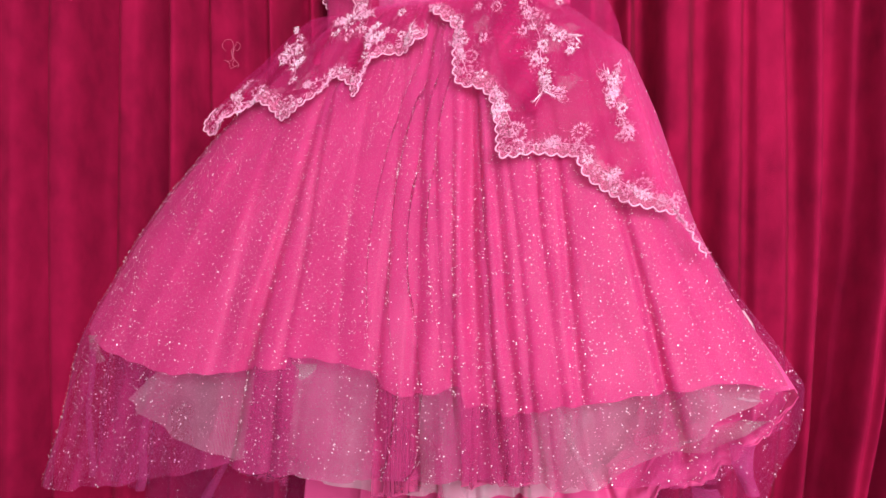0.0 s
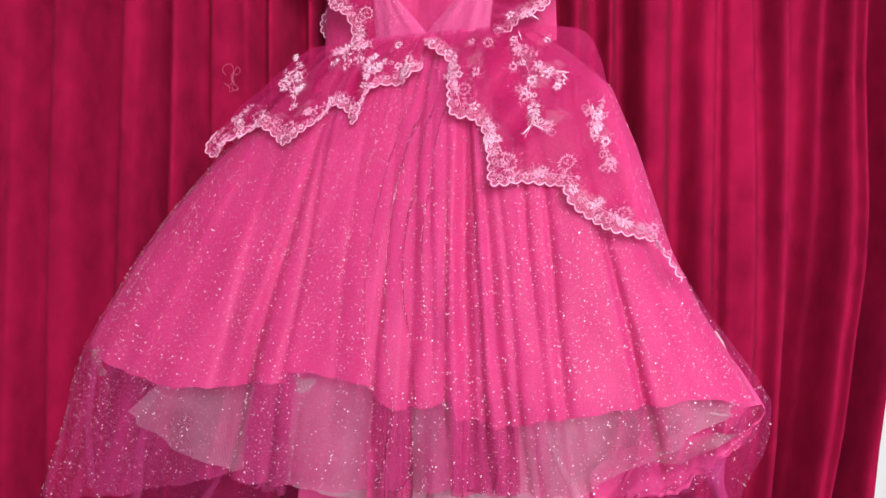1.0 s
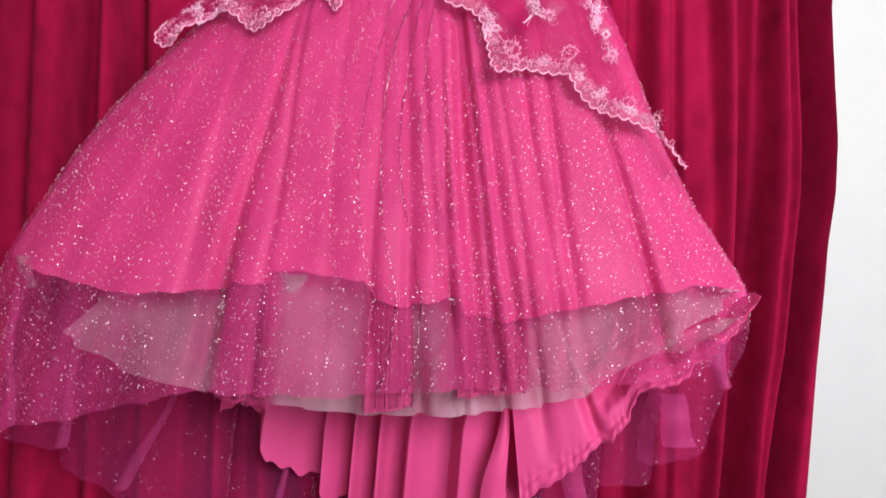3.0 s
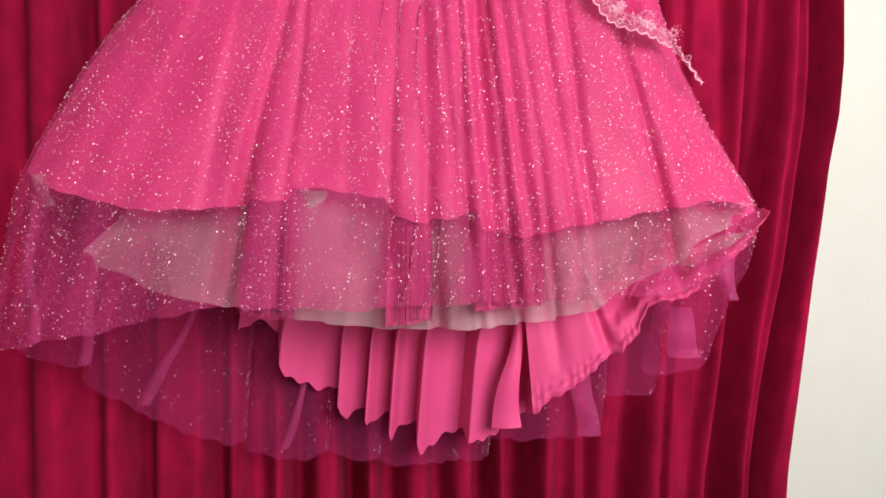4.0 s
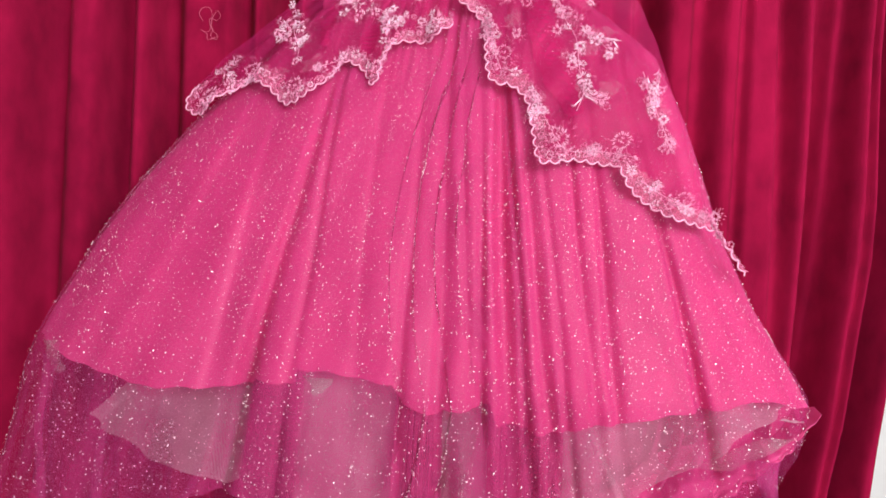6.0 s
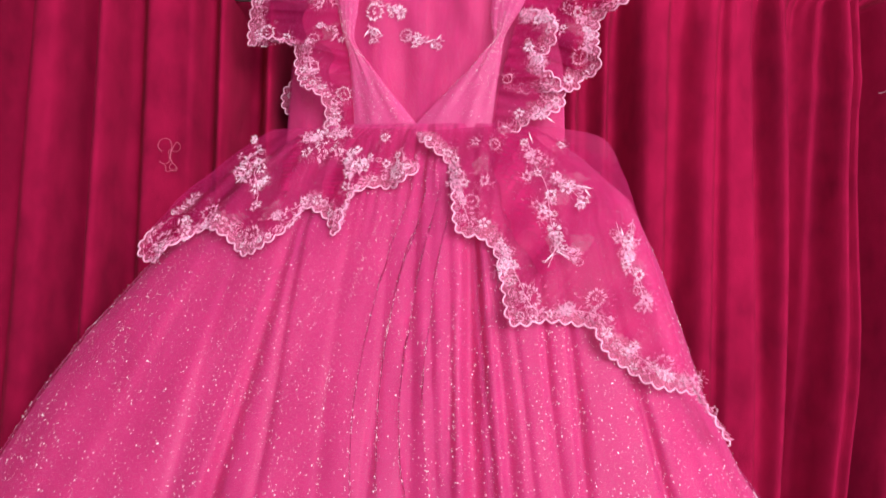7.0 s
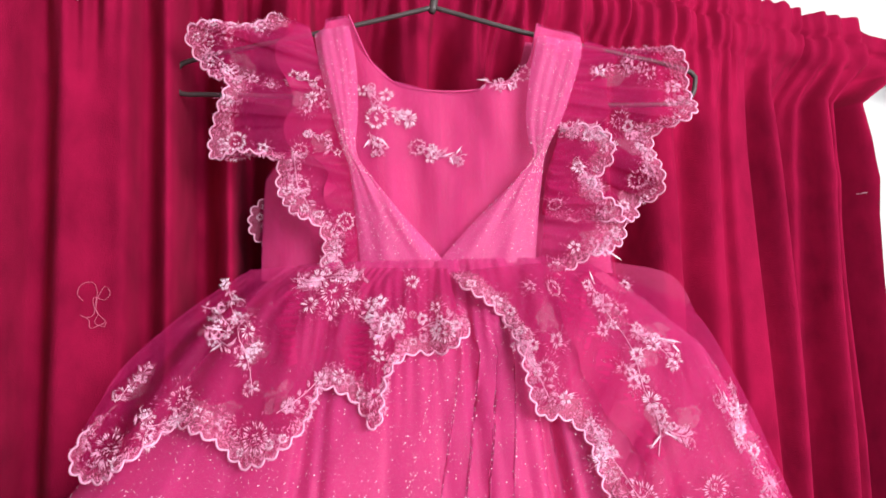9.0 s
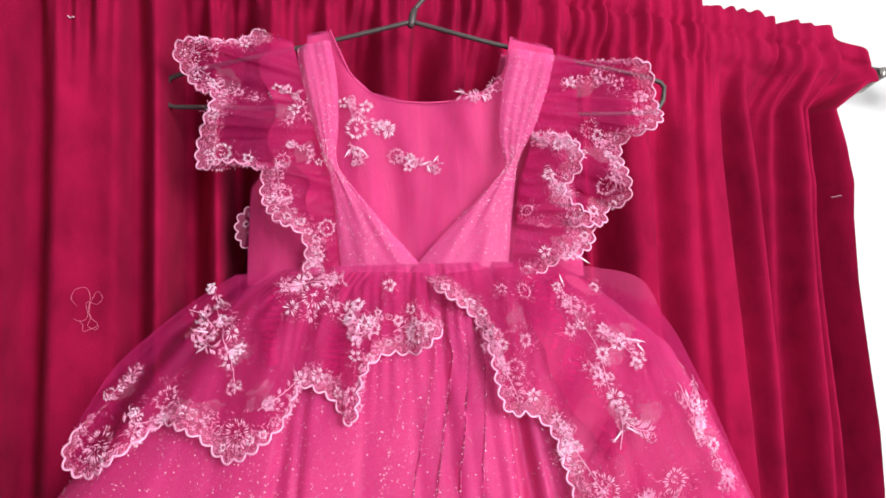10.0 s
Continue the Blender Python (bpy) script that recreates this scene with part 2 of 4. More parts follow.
def curtain_depth(s, z):
    shift = np.clip((s - 0.45) / 0.3, 0, 1) * (np.interp(z, [0.98, 1.25, 1.4, 1.8], [-0.035, -0.005, 0.0, 0.0]) + 0.004 * np.sin(z * 5))
    lean = 0.006 * np.sin(z * 3.1 + s * 9)
    q = s - shift + lean * (s < 0.4)
    d = np.zeros_like(s)
    for i, (c, w, h) in enumerate(VALLEYS):
        grow = 0.75 + 0.25 * np.sin(z * 2.3 + i * 1.7)
        d = d - 2.35 * h * grow * np.exp(-(np.abs(q - c) / (1.15 * w)) ** 2.6)
    d = d + 0.008 * np.sin(s * 47 + 1.5 * np.sin(z * 3 + s * 6)) + 0.0012 * np.sin(s * 97 + z * 6)
    # gathers at the rod, running out into the folds below
    top = np.clip((z - 1.84) / 0.13, 0, 1) ** 1.5
    far = np.clip((s - 0.1) / 0.6, 0, 1)
    g = 0.0055 * np.sin(s * 255 + 3.1 * np.sin(s * 37) + 0.5 * np.sin(z * 30)) + 0.0045 * np.sin(s * 391 + 2.3 * np.sin(s * 51 + 1)) + 0.006 * np.sin(s * 118 + 1.4 * np.sin(s * 29)) + 0.004
    d = d * (1 - (0.55 + 0.35 * np.clip((z - 1.93) / 0.05, 0, 1)) * top) + g * top * (0.95 - 0.15 * far)
    d = d * (1 - 0.35 * np.clip((z - 2.0) / 0.01, 0, 1)) - 0.006 * np.exp(-((z - 1.999) / 0.004) ** 2) - 0.003 * np.exp(-((z - 1.958) / 0.004) ** 2)
    return d


def make_curtain():
    ss = np.concatenate([np.linspace(-1.25, -0.3, 170), np.linspace(-0.3, 0.815, 640)[1:]])
    zz = np.concatenate([np.linspace(0.32, 1.75, 90), np.linspace(1.75, 2.027, 60)[1:]])
    vs = []
    for s in ss:
        e = np.interp(zz, *EDGE)
        k = np.clip((s - 0.60) / 0.215, 0, 1) ** 2.5
        sc = s + k * (e - 0.815)
        d = curtain_depth(np.full_like(zz, s), zz)
        zt = zz + np.clip((zz - 1.99) / 0.03, 0, 1) * (0.0016 * math.sin(s * 255 + 3.1 * math.sin(s * 37)) + 0.002 * math.sin(s * 67))
        zt = zt - np.clip((s - 0.5) / 0.3, 0, 1) * np.clip((zz - 1.9) / 0.1, 0, 1) * 0.012
        zt = zt - np.interp(sc, [.775, .81, .845, .868, .880], [0, .006, .014, .026, .042]) * np.clip((zz - 1.955) / 0.07, 0, 1)
        vs += [onwall(a, b, c) for a, b, c in zip(sc, d, zt)]
    nv = len(zz)
    ob = solo("curtain", vs, grid_faces(len(ss), nv), VELVET, "deep crimson velvet curtain hanging in folds, gathered on a rod", "curtain")
    return ob


make_curtain()


def make_rod():
    rod = thing("curtain_rod", onwall(0.93, WALL_D, 1.95), "thin dark metal curtain rod on a grey wall bracket", "curtain rod")
    d, z = -0.034, 1.984
    part("rod", *tube([onwall(s, d, z) for s in np.linspace(-1.3, 1.005, 30)], 0.0052, 10), WIRE, rod)
    prof = [(1.002, .007), (1.006, .010), (1.012, .0105), (1.016, .008), (1.020, .0115), (1.028, .013), (1.036, .011), (1.042, .005)]
    part("finial", *tube([onwall(s, d, z) for s, r in prof], [r for s, r in prof], 12), WIRE, rod, "dark end knob")
    part("bracket", *tube([onwall(0.925, WALL_D + 0.001, z - .016), onwall(0.925, d - .022, z - .018), onwall(0.925, d - .006, z - .013), onwall(0.925, d + .010, z - .010), onwall(0.925, d + .012, z)], 0.004, 8), METAL, rod, "grey hooked bracket")
    part("bracket_plate", *box(0.913, 0.937, WALL_D, WALL_D + 0.003, 1.935, 1.995), METAL, rod, smooth=False)
    for k in (1.945, 1.985):
        part("screw", *tube([onwall(0.925, WALL_D + .002, k), onwall(0.925, WALL_D + .0055, k)], 0.0035, 8), METAL, rod)


make_rod()

# ---- the dress: the skirt's form ----
XL = ([1.05, 1.23, 1.30, 1.36, 1.39, 1.455, 1.512, 1.57, 1.617, 1.645, 1.695, 1.714], [-.60, -.586, -.579, -.575, -.569, -.546, -.518, -.480, -.440, -.416, -.385, -.36])
XR = ([1.05, 1.20, 1.25, 1.275, 1.33, 1.36, 1.416, 1.474, 1.577, 1.643, 1.69, 1.714], [.05, .06, .075, .088, .097, .082, .047, .019, -.015, -.042, -.09, -.12])
YB = ([1.05, 1.20, 1.34, 1.45, 1.53, 1.60, 1.66, 1.714], [.52, .52, .53, .555, .573, .592, .62, .655])


def front_y(x, z):
    """Depth of the skirt's front."""
    xl, xr = np.interp(z, *XL), np.interp(z, *XR)
    q = np.clip(np.abs((x - xl) / (xr - xl) * 2 - 1), 0, 1.2)
    return np.interp(z, *YB) + 0.16 * (x + 0.2) * np.clip((1.714 - z) / 0.37, 0, 1.3) + 0.02 * q ** 4


def back_y(x):
    return np.minimum(0.675, 0.660 + 0.3057 * (x + 0.502) - 0.035)


# folds from the waist to the hem: x at the waist, x at the hem, width, depth
CREASES = [(-.36, -.48, .030, .003), (-.37, -.400, .016, .003), (-.318, -.372, .010, .016), (-.320, -.333, .005, .007), (-.287, -.281, .008, .002), (-.250, -.244, .006, .007), (-.232, -.213, .008, .013), (-.225, -.187, .004, .006),
           (-.206, -.178, .005, .009), (-.188, -.144, .004, .008), (-.192, -.160, .013, .022), (-.182, -.127, .008, .008), (-.165, -.112, .004, .006), (-.141, -.090, .005, .007), (-.122, -.072, .006, .007), (-.100, -.007, .006, .011), (-.090, .040, .020, .005)]


def pleats(x, z, seed=0.0):
    """Straight folds running down the skirt: sharp on one side, easy on the other."""
    h = np.clip((1.712 - z) / 0.36, 0, 1.35)
    y = np.zeros_like(x)
    for i, (xt, xb, w, a) in enumerate(CREASES):
        c = xt + (xb - xt) * h + 0.0012 * np.sin(z * 23 + i * 2.1 + seed)
        wz = w * (0.45 + 0.4 * h)
        u = (x - c) / wz
        swell = 0.75 + 0.25 * np.sin(z * 13 + i * 1.9)
        y = y + 1.35 * a * swell * (0.3 + 0.6 * h) * np.where(u > 0, np.exp(-(u / 1.4) ** 2), np.exp(-(u * 3) ** 2))
    top = np.clip(1 - h * 3.0, 0, 1) * np.clip((1.712 - z) / 0.03, 0, 1)
    return y + top * 0.003 * np.sin(x * 620 + 3 * np.sin(x * 90)) + 0.0012 * np.sin(x * 55 + z * 31 + seed) * h + 0.0008 * np.sin(x * 131 - z * 47) * h


def sheet(name, hem, top, parent, material, label="", yoff=0.0, wrap=0.036, cols=300, rows=60, fold=1.0, xr=None, seed=0.0, jag=0.0, overlap=0.0, slant=0.0):
    """A hanging front layer: from the height top down to the hem curve (x, z)."""
    hx, hz = [h[0] for h in hem], [h[1] for h in hem]
    f = (1 - np.cos(np.linspace(0, math.pi, cols))) / 2 if xr is None else np.linspace(0, 1, cols)
    G = np.zeros((cols, rows, 3))
    for i, u in enumerate(f):
        x0 = np.interp(1.34, *XL) * (1 - u) + np.interp(1.34, *XR) * u
        if xr is not None:
            x0 = xr[0] + (xr[1] - xr[0]) * u
        zb = np.interp(x0, hx, hz) + jag * (math.sin(u * 140) + math.sin(u * 61 + 1)) * 0.5
        z = top + (zb - top) * np.linspace(0, 1, rows)
        if xr is None:
            xx = np.interp(z, *XL) * (1 - u) + np.interp(z, *XR) * u
            ff = np.full_like(z, u)
        else:
            sp = np.clip((1.42 - z) / 0.2, 0, 1)
            xx = x0 + (x0 + 0.25) * 0.03 * (sp - 0.5)
            ff = (xx - np.interp(z, *XL)) / (np.interp(z, *XR) - np.interp(z, *XL))
        if overlap:
            band = np.exp(-((ff - 0.53) / 0.13) ** 4) + 0.45 * np.exp(-((ff - 0.08) / 0.05) ** 2)
            xx = xx + overlap * band * np.clip((1.70 - z) / 0.1, 0, 1) * np.sin(ff * 150 + 2.5 * np.sin(ff * 23) + 0.8 * np.sin(z * 8))
        if xr is not None:
            xx = np.clip(xx, np.interp(z, *XL) + 0.012, np.interp(z, *XR) - 0.004)
            xx = xx + slant * np.clip(1 - 9 * u, 0, 1) * np.clip((z - 1.293) / 0.05, 0, 1.3) + 0.006 * np.sin(u * 75 + 2 * np.sin(u * 19))
        q = np.clip(np.abs(2 * ff - 1), 0, 1)
        y = front_y(xx, z) + yoff + fold * pleats(xx, z, seed) + wrap * (0.6 if u < 0.5 else 1.0) * (1 - np.sqrt(1 - q ** 9 * 0.999))
        G[i, :, 0], G[i, :, 1], G[i, :, 2] = xx, y, z
    ob = part(name, G.reshape(-1, 3), grid_faces(cols, rows), material, parent, label)
    grid_uv(ob, cols, rows)
    return ob, G


dress = thing("dress", (-0.24, 0.66, 1.06), "bright pink girl's party dress, glitter tulle skirt, embroidered lace ruffles", "dress")

SATIN_HEM = [(-.64, 1.362), (-.60, 1.366), (-.566, 1.366), (-.511, 1.347), (-.441, 1.334), (-.374, 1.339), (-.3635, 1.3395), (-.3620, 1.344), (-.3255, 1.344), (-.3235, 1.3555), (-.303, 1.354), (-.245, 1.347), (-.2425, 1.331), (-.212, 1.323), (-.2100, 1.328), (-.190, 1.330), (-.168, 1.336), (-.1655, 1.318), (-.128, 1.313), (-.051, 1.329), (.041, 1.345), (.10, 1.338)]
LINING_HEM = [(-.526, 1.298), (-.466, 1.268), (-.395, 1.248), (-.326, 1.237), (-.256, 1.228), (-.171, 1.225), (-.103, 1.233), (-.063, 1.243), (-.014, 1.271), (.044, 1.306), (.086, 1.337)]
TULLE_HEM = [(-.66, 1.214), (-.582, 1.215), (-.541, 1.220), (-.450, 1.238), (-.385, 1.254), (-.243, 1.252), (-.165, 1.256), (-.079, 1.256), (.003, 1.262), (.044, 1.264), (.067, 1.30), (.095, 1.31)]
BACK_TULLE_HEM = [(-.64, 1.19), (-.628, 1.186), (-.589, 1.170), (-.533, 1.123), (-.461, 1.085), (-.394, 1.063), (-.309, 1.06), (-.239, 1.055), (-.171, 1.057), (-.129, 1.088), (-.053, 1.103), (-.047, 1.125), (.05, 1.18), (.056, 1.20), (.10, 1.25)]
BACK_SATIN_HEM = [(-.407, 1.218), (-.365, 1.158), (-.311, 1.118), (-.262, 1.105), (-.219, 1.085), (-.171, 1.102), (-.133, 1.107), (-.118, 1.118), (-.106, 1.165), (-.051, 1.205), (-.007, 1.25), (.046, 1.28), (.112, 1.335)]

satin, SG = sheet("satin_skirt", SATIN_HEM, 1.712, dress, SATIN, "plain pink satin underskirt", yoff=0.005, jag=0.0015, cols=420)
tulle, TG = sheet("tulle_skirt", TULLE_HEM, 1.713, dress, TULLE, "sheer pink tulle overskirt with silver glitter", yoff=0.0, seed=0.4, jag=0.002, rows=80, overlap=0.0038)
lining, LG = sheet("net_lining", LINING_HEM, 1.40, dress, CRIN, "stiff whitish net lining", yoff=0.044, xr=(-.526, .088), fold=0.8, wrap=0.0, seed=1.0, slant=0.05)
for xa, xb, seed, cloth in ((-.243, -.211, 0.2, PLEAT), (-.169, -.112, 0.5, PLEAT), (-.366, -.323, 0.9, PLEAT_THIN)):
    sheet("gathered_tulle", [(-.37, 1.250), (-.32, 1.240), (-.24, 1.236), (-.165, 1.248), (-.07, 1.256)], 1.42, dress, cloth, "pleats of doubled pink glitter tulle", yoff=0.014, xr=(xa, xb), fold=0.8, wrap=0.0, cols=60, seed=seed, jag=0.003)


def knife(ph):
    """A knife pleat: an easy slope, then a quick return."""
    f = np.mod(ph / (2 * math.pi), 1.0)
    return np.where(f < 0.82, 2 * f / 0.82 - 1, 1 - 2 * (f - 0.82) / 0.18)


def back_layer(name, hem, x0, x1, top, y_of, material, label, amp, freq, cols=260, rows=70, jag=0.0, step=0.0, over=0.0, flat=False):
    """The long back of the skirt, hanging in flat pleats inside the side lines."""
    hx, hz = [h[0] for h in hem], [h[1] for h in hem]
    xs = np.linspace(x0, x1, cols)
    G = np.zeros((cols, rows, 3))
    for i, x in enumerate(xs):
        ph = x * freq + 2.2 * math.sin(x * 19) + 0.9 * math.sin(x * 43) + (2.2 * math.sin(x * 29 + 1) if flat else 0)
        zb = np.interp(x, hx, hz) + jag * (math.sin(x * 170) + math.sin(x * 390 + 1)) * 0.5 + step * (knife(ph) if flat else math.sin(ph))
        z = top + (zb - top) * np.linspace(0, 1, rows)
        g = np.clip((top - z) / 0.40, 0.1, 1)
        f0 = (x - np.interp(zb, *XL)) / (np.interp(zb, *XR) - np.interp(zb, *XL))
        xx = np.interp(z, *XL) + np.clip(f0, -0.06, 1.03) * (np.interp(z, *XR) - np.interp(z, *XL))
        xx = xx * g + (1 - g) * (-0.25 + (xx + 0.25) * 0.85)
        G[i, :, 0] = xx + over * g * np.cos(ph + 0.5 * np.sin(z * 7))
        wave = ph + 0.5 * np.sin(z * 7)
        G[i, :, 1], G[i, :, 2] = y_of(xx) + amp * g * (knife(wave) if flat else np.tanh(2.2 * np.sin(wave))), z
    ob = part(name, G.reshape(-1, 3), grid_faces(cols, rows), material, dress, label)
    grid_uv(ob, cols, rows)
    return ob, G


back_satin, _ = back_layer("satin_back", BACK_SATIN_HEM, -.42, .108, 1.70, lambda x: back_y(x) - 0.022, SATIN, "pleated pink satin back of the underskirt", 0.017, 150, jag=0.005, step=0.009, over=0.002, flat=True, cols=420)
back_tulle, BG = back_layer("tulle_back", BACK_TULLE_HEM, -.635, .075, 1.70, lambda x: back_y(x) + 0.006, TULLE_BACK, "longer sheer tulle back of the skirt", 0.007, 66, jag=0.003, step=0.004, over=0.017)


def side_fold():
    """The underskirt's hem turned and crumpled where the side drops to the long back."""
    A = [(-.126, 1.243), (-.096, 1.245), (-.069, 1.248), (-.042, 1.268), (-.011, 1.284), (.020, 1.296), (.061, 1.314), (.096, 1.339)]
    B = [(-.116, 1.136), (-.089, 1.157), (-.050, 1.188), (-.025, 1.207), (-.006, 1.243), (.021, 1.253), (.061, 1.287), (.099, 1.332)]
    a, b = spline(A, 140), spline(B, 140)
    G = np.zeros((140, 26, 3))
    t = np.linspace(0, 1, 140)
    narrow = np.clip((t - 0.35) / 0.4, 0, 1)
    for j, v in enumerate(np.linspace(0, 1, 26)):
        p = a + (b - a) * v
        jag = 0.0016 * np.sin(t * 43 + 2 * np.sin(t * 17)) + 0.0008 * np.sin(t * 131)
        G[:, j, 0], G[:, j, 2] = p[:, 0] + jag * v * .5, p[:, 1] - jag * v
        crease = 0.016 * np.exp(-((t - 0.27 - 0.05 * v) / 0.022) ** 2) * (1 - 0.45 * v) + 0.008 * np.exp(-((t - 0.10 - 0.03 * v) / 0.03) ** 2) * (1 - v)
        roll = -0.0035 * np.exp(-((v - 0.93) / 0.05) ** 2) + 0.0015 * np.exp(-((v - 0.84) / 0.03) ** 2)
        pucker = 0.0012 * np.sin(t * 160 + 3 * np.sin(t * 31)) * np.clip((v - 0.7) / 0.3, 0, 1)
        fold = 0.030 * np.clip((t - 0.3) / 0.12, 0, 1) * np.clip((1 - t) / 0.1, 0, 1) * np.clip((0.62 - v) / 0.16, 0, 1)
        G[:, j, 1] = 0.620 + crease + roll + pucker + fold + narrow * (0.005 * np.sin(v * 6 + t * 8) + 0.003 * np.sin(v * 8 - t * 26)) - 0.006 * v
    part("satin_side_fold", G.reshape(-1, 3), grid_faces(140, 26), SATIN, dress, "crumpled turned hem of the satin underskirt")


side_fold()


def ribbon(name, ends, widths, depths, material, label="", crook=0.0):
    """A narrow folded strip of cloth from one end (x, z) to the other."""
    (xa, za), (xb, zb) = ends
    n, m = 26, 6
    G = np.zeros((n, m, 3))
    for i, t in enumerate(np.linspace(0, 1, n)):
        w = widths[0] + (widths[1] - widths[0]) * t
        for j, q in enumerate(np.linspace(-.5, .5, m)):
            G[i, j] = (xa + (xb - xa) * t + q * w + crook * math.sin(t * 5 + xa * 40), depths[0] + (depths[1] - depths[0]) * t - 0.004 * math.cos(q * 3) + 0.0015 * math.sin(t * 9), za + (zb - za) * t + 0.002 * q * math.sin(t * 7))
    part(name, G.reshape(-1, 3), grid_faces(n, m), material, dress, label)


# doubled folds in the sheer layers
for ends, widths, depths in ((((-.566, 1.350), (-.571, 1.214)), (.006, .010), (.520, .520)), (((-.538, 1.300), (-.563, 1.180)), (.008, .014), (.570, .575)), (((-.462, 1.235), (-.524, 1.127)), (.008, .016), (.612, .618)),
                            (((-.355, 1.165), (-.386, 1.072)), (.006, .012), (.655, .655)), (((.026, 1.240), (.036, 1.188)), (.022, .032), (.645, .650)), (((.054, 1.296), (.063, 1.254)), (.020, .010), (.600, .600)), (((-.066, 1.165), (-.058, 1.100)), (.020, .024), (.655, .660))):
    ribbon("tulle_fold", ends, widths, depths, TULLE_FOLD, "doubled fold of sheer tulle", 0.002)
for ends, widths, depths in ((((-.247, 1.262), (-.247, 1.227)), (.026, .030), (.574, .574)), (((-.196, 1.300), (-.193, 1.226)), (.007, .008), (.574, .574)), (((-.092, 1.325), (-.060, 1.252)), (.004, .012), (.566, .572)), (((.010, 1.285), (.068, 1.316)), (.036, .020), (.598, .600)), (((-.305, 1.352), (-.312, 1.322)), (.026, .012), (.514, .520)), (((-.545, 1.366), (-.541, 1.338)), (.016, .012), (.502, .506))):
    ribbon("net_fold", ends, widths, depths, NET_FOLD, "folded edge of the whitish net lining", 0.001)
ribbon("satin_flap", ((-.134, 1.225), (-.141, 1.118)), (.006, .030), (.628, .622), SATIN, "loose flap of the satin hem", 0.003)
ribbon("white_tack", ((.049, 1.3425), (.066, 1.3418)), (.002, .002), (.553, .555), CRIN, "small white tacking stitch on the hem")

# bodice
NECK = [(-.386, 1.708), (-.383, 1.783), (-.354, 1.816), (-.339, 1.86), (-.332, 1.914), (-.313, 1.918), (-.296, 1.879), (-.278, 1.861), (-.249, 1.853), (-.211, 1.853), (-.181, 1.862), (-.166, 1.877), (-.158, 1.909), (-.119, 1.901), (-.116, 1.856), (-.112, 1.801), (-.105, 1.772), (-.102, 1.70)]


def make_bodice():
    cols, rows = 160, 40
    xs = np.linspace(-.3855, -.1025, cols)
    nx, nz = [p[0] for p in NECK], [p[1] for p in NECK]
    G = np.zeros((cols, rows, 3))
    for i, x in enumerate(xs):
        zt = np.interp(x, nx, nz)
        z = 1.702 + (zt - 1.702) * np.linspace(0, 1, rows)
        q = (x + .244) / .142
        G[i, :, 0] = x
        G[i, :, 1] = 0.678 + 0.016 * abs(q) ** 6 - 0.008 * (1 - q * q) * np.clip((1.8 - z) / .1, 0, 1) + 0.0010 * np.sin(x * 150 + z * 9) + 0.0022 * np.sin(x * 71 - z * 7) + 0.0012 * np.sin(x * 113 + z * 21)
        G[i, :, 2] = z
    part("bodice", G.reshape(-1, 3), grid_faces(cols, rows), BODICE, dress, "smooth pink bodice with a round neck")
    # sheer overlay on the bodice
    G3 = G.copy()
    G3[:, :, 1] -= 0.0035 + 0.0012 * np.sin(G[:, :, 0] * 190 + 2 * np.sin(G[:, :, 2] * 31)) + 0.0008 * np.sin(G[:, :, 0] * 77 + G[:, :, 2] * 60)
    overlay = part("bodice_overlay", G3.reshape(-1, 3), grid_faces(cols, rows), TULLE, dress, "sheer pink tulle over the bodice")
    grid_uv(overlay, cols, rows)
    # rolled neckline
    k = [p for p in NECK[5:13]]
    path = [(x, 0.676, z) for x, z in spline(k, 60)]
    part("neckline_piping", *tube(path, 0.0008, 6), BODICE, dress)
    # back of the bodice
    G2 = G.copy()
    G2[:, :, 0] = -.244 + (G[:, :, 0] + .244) * 0.95
    G2[:, :, 1] = 0.712 - 0.010 * np.abs((G[:, :, 0] + .244) / .142) ** 4
    part("bodice_back", G2.reshape(-1, 3), grid_faces(cols, rows), BODICE, dress)
    return G3


BODICE_G = make_bodice()


def loft(A, B, nu, nv, yf, C=None, scallop=0.0, pitch=0.0098):
    """A cloth strip from the edge A to the edge B (x, z); yf(x, z, u, v) gives its depth. The outer edge is scalloped."""
    a, b = spline(A, nu), spline(B, nu)
    if scallop:
        t = np.gradient(b, axis=0)
        t /= np.linalg.norm(t, axis=1)[:, None] + 1e-9
        nrm = np.stack([t[:, 1], -t[:, 0]], 1)
        side = np.sign(np.sum(nrm * (b - a), axis=1).mean())
        ln = np.concatenate([[0], np.cumsum(np.linalg.norm(np.diff(b, axis=0), axis=1))])
        b = b + side * nrm * (scallop * (np.abs(np.sin(math.pi * ln / pitch)) - 0.4))[:, None]
    c = spline(C, nu) if C else (a + b) / 2
    G = np.zeros((nu, nv, 3))
    for j, v in enumerate(np.linspace(0, 1, nv)):
        w = ((1 - v) * (1 - 2 * v), 4 * v * (1 - v), v * (2 * v - 1))
        p = w[0] * a + w[1] * c + w[2] * b
        u = np.linspace(0, 1, nu)
        G[:, j, 0], G[:, j, 2] = p[:, 0], p[:, 1]
        G[:, j, 1] = yf(p[:, 0], p[:, 1], u, v)
    return G


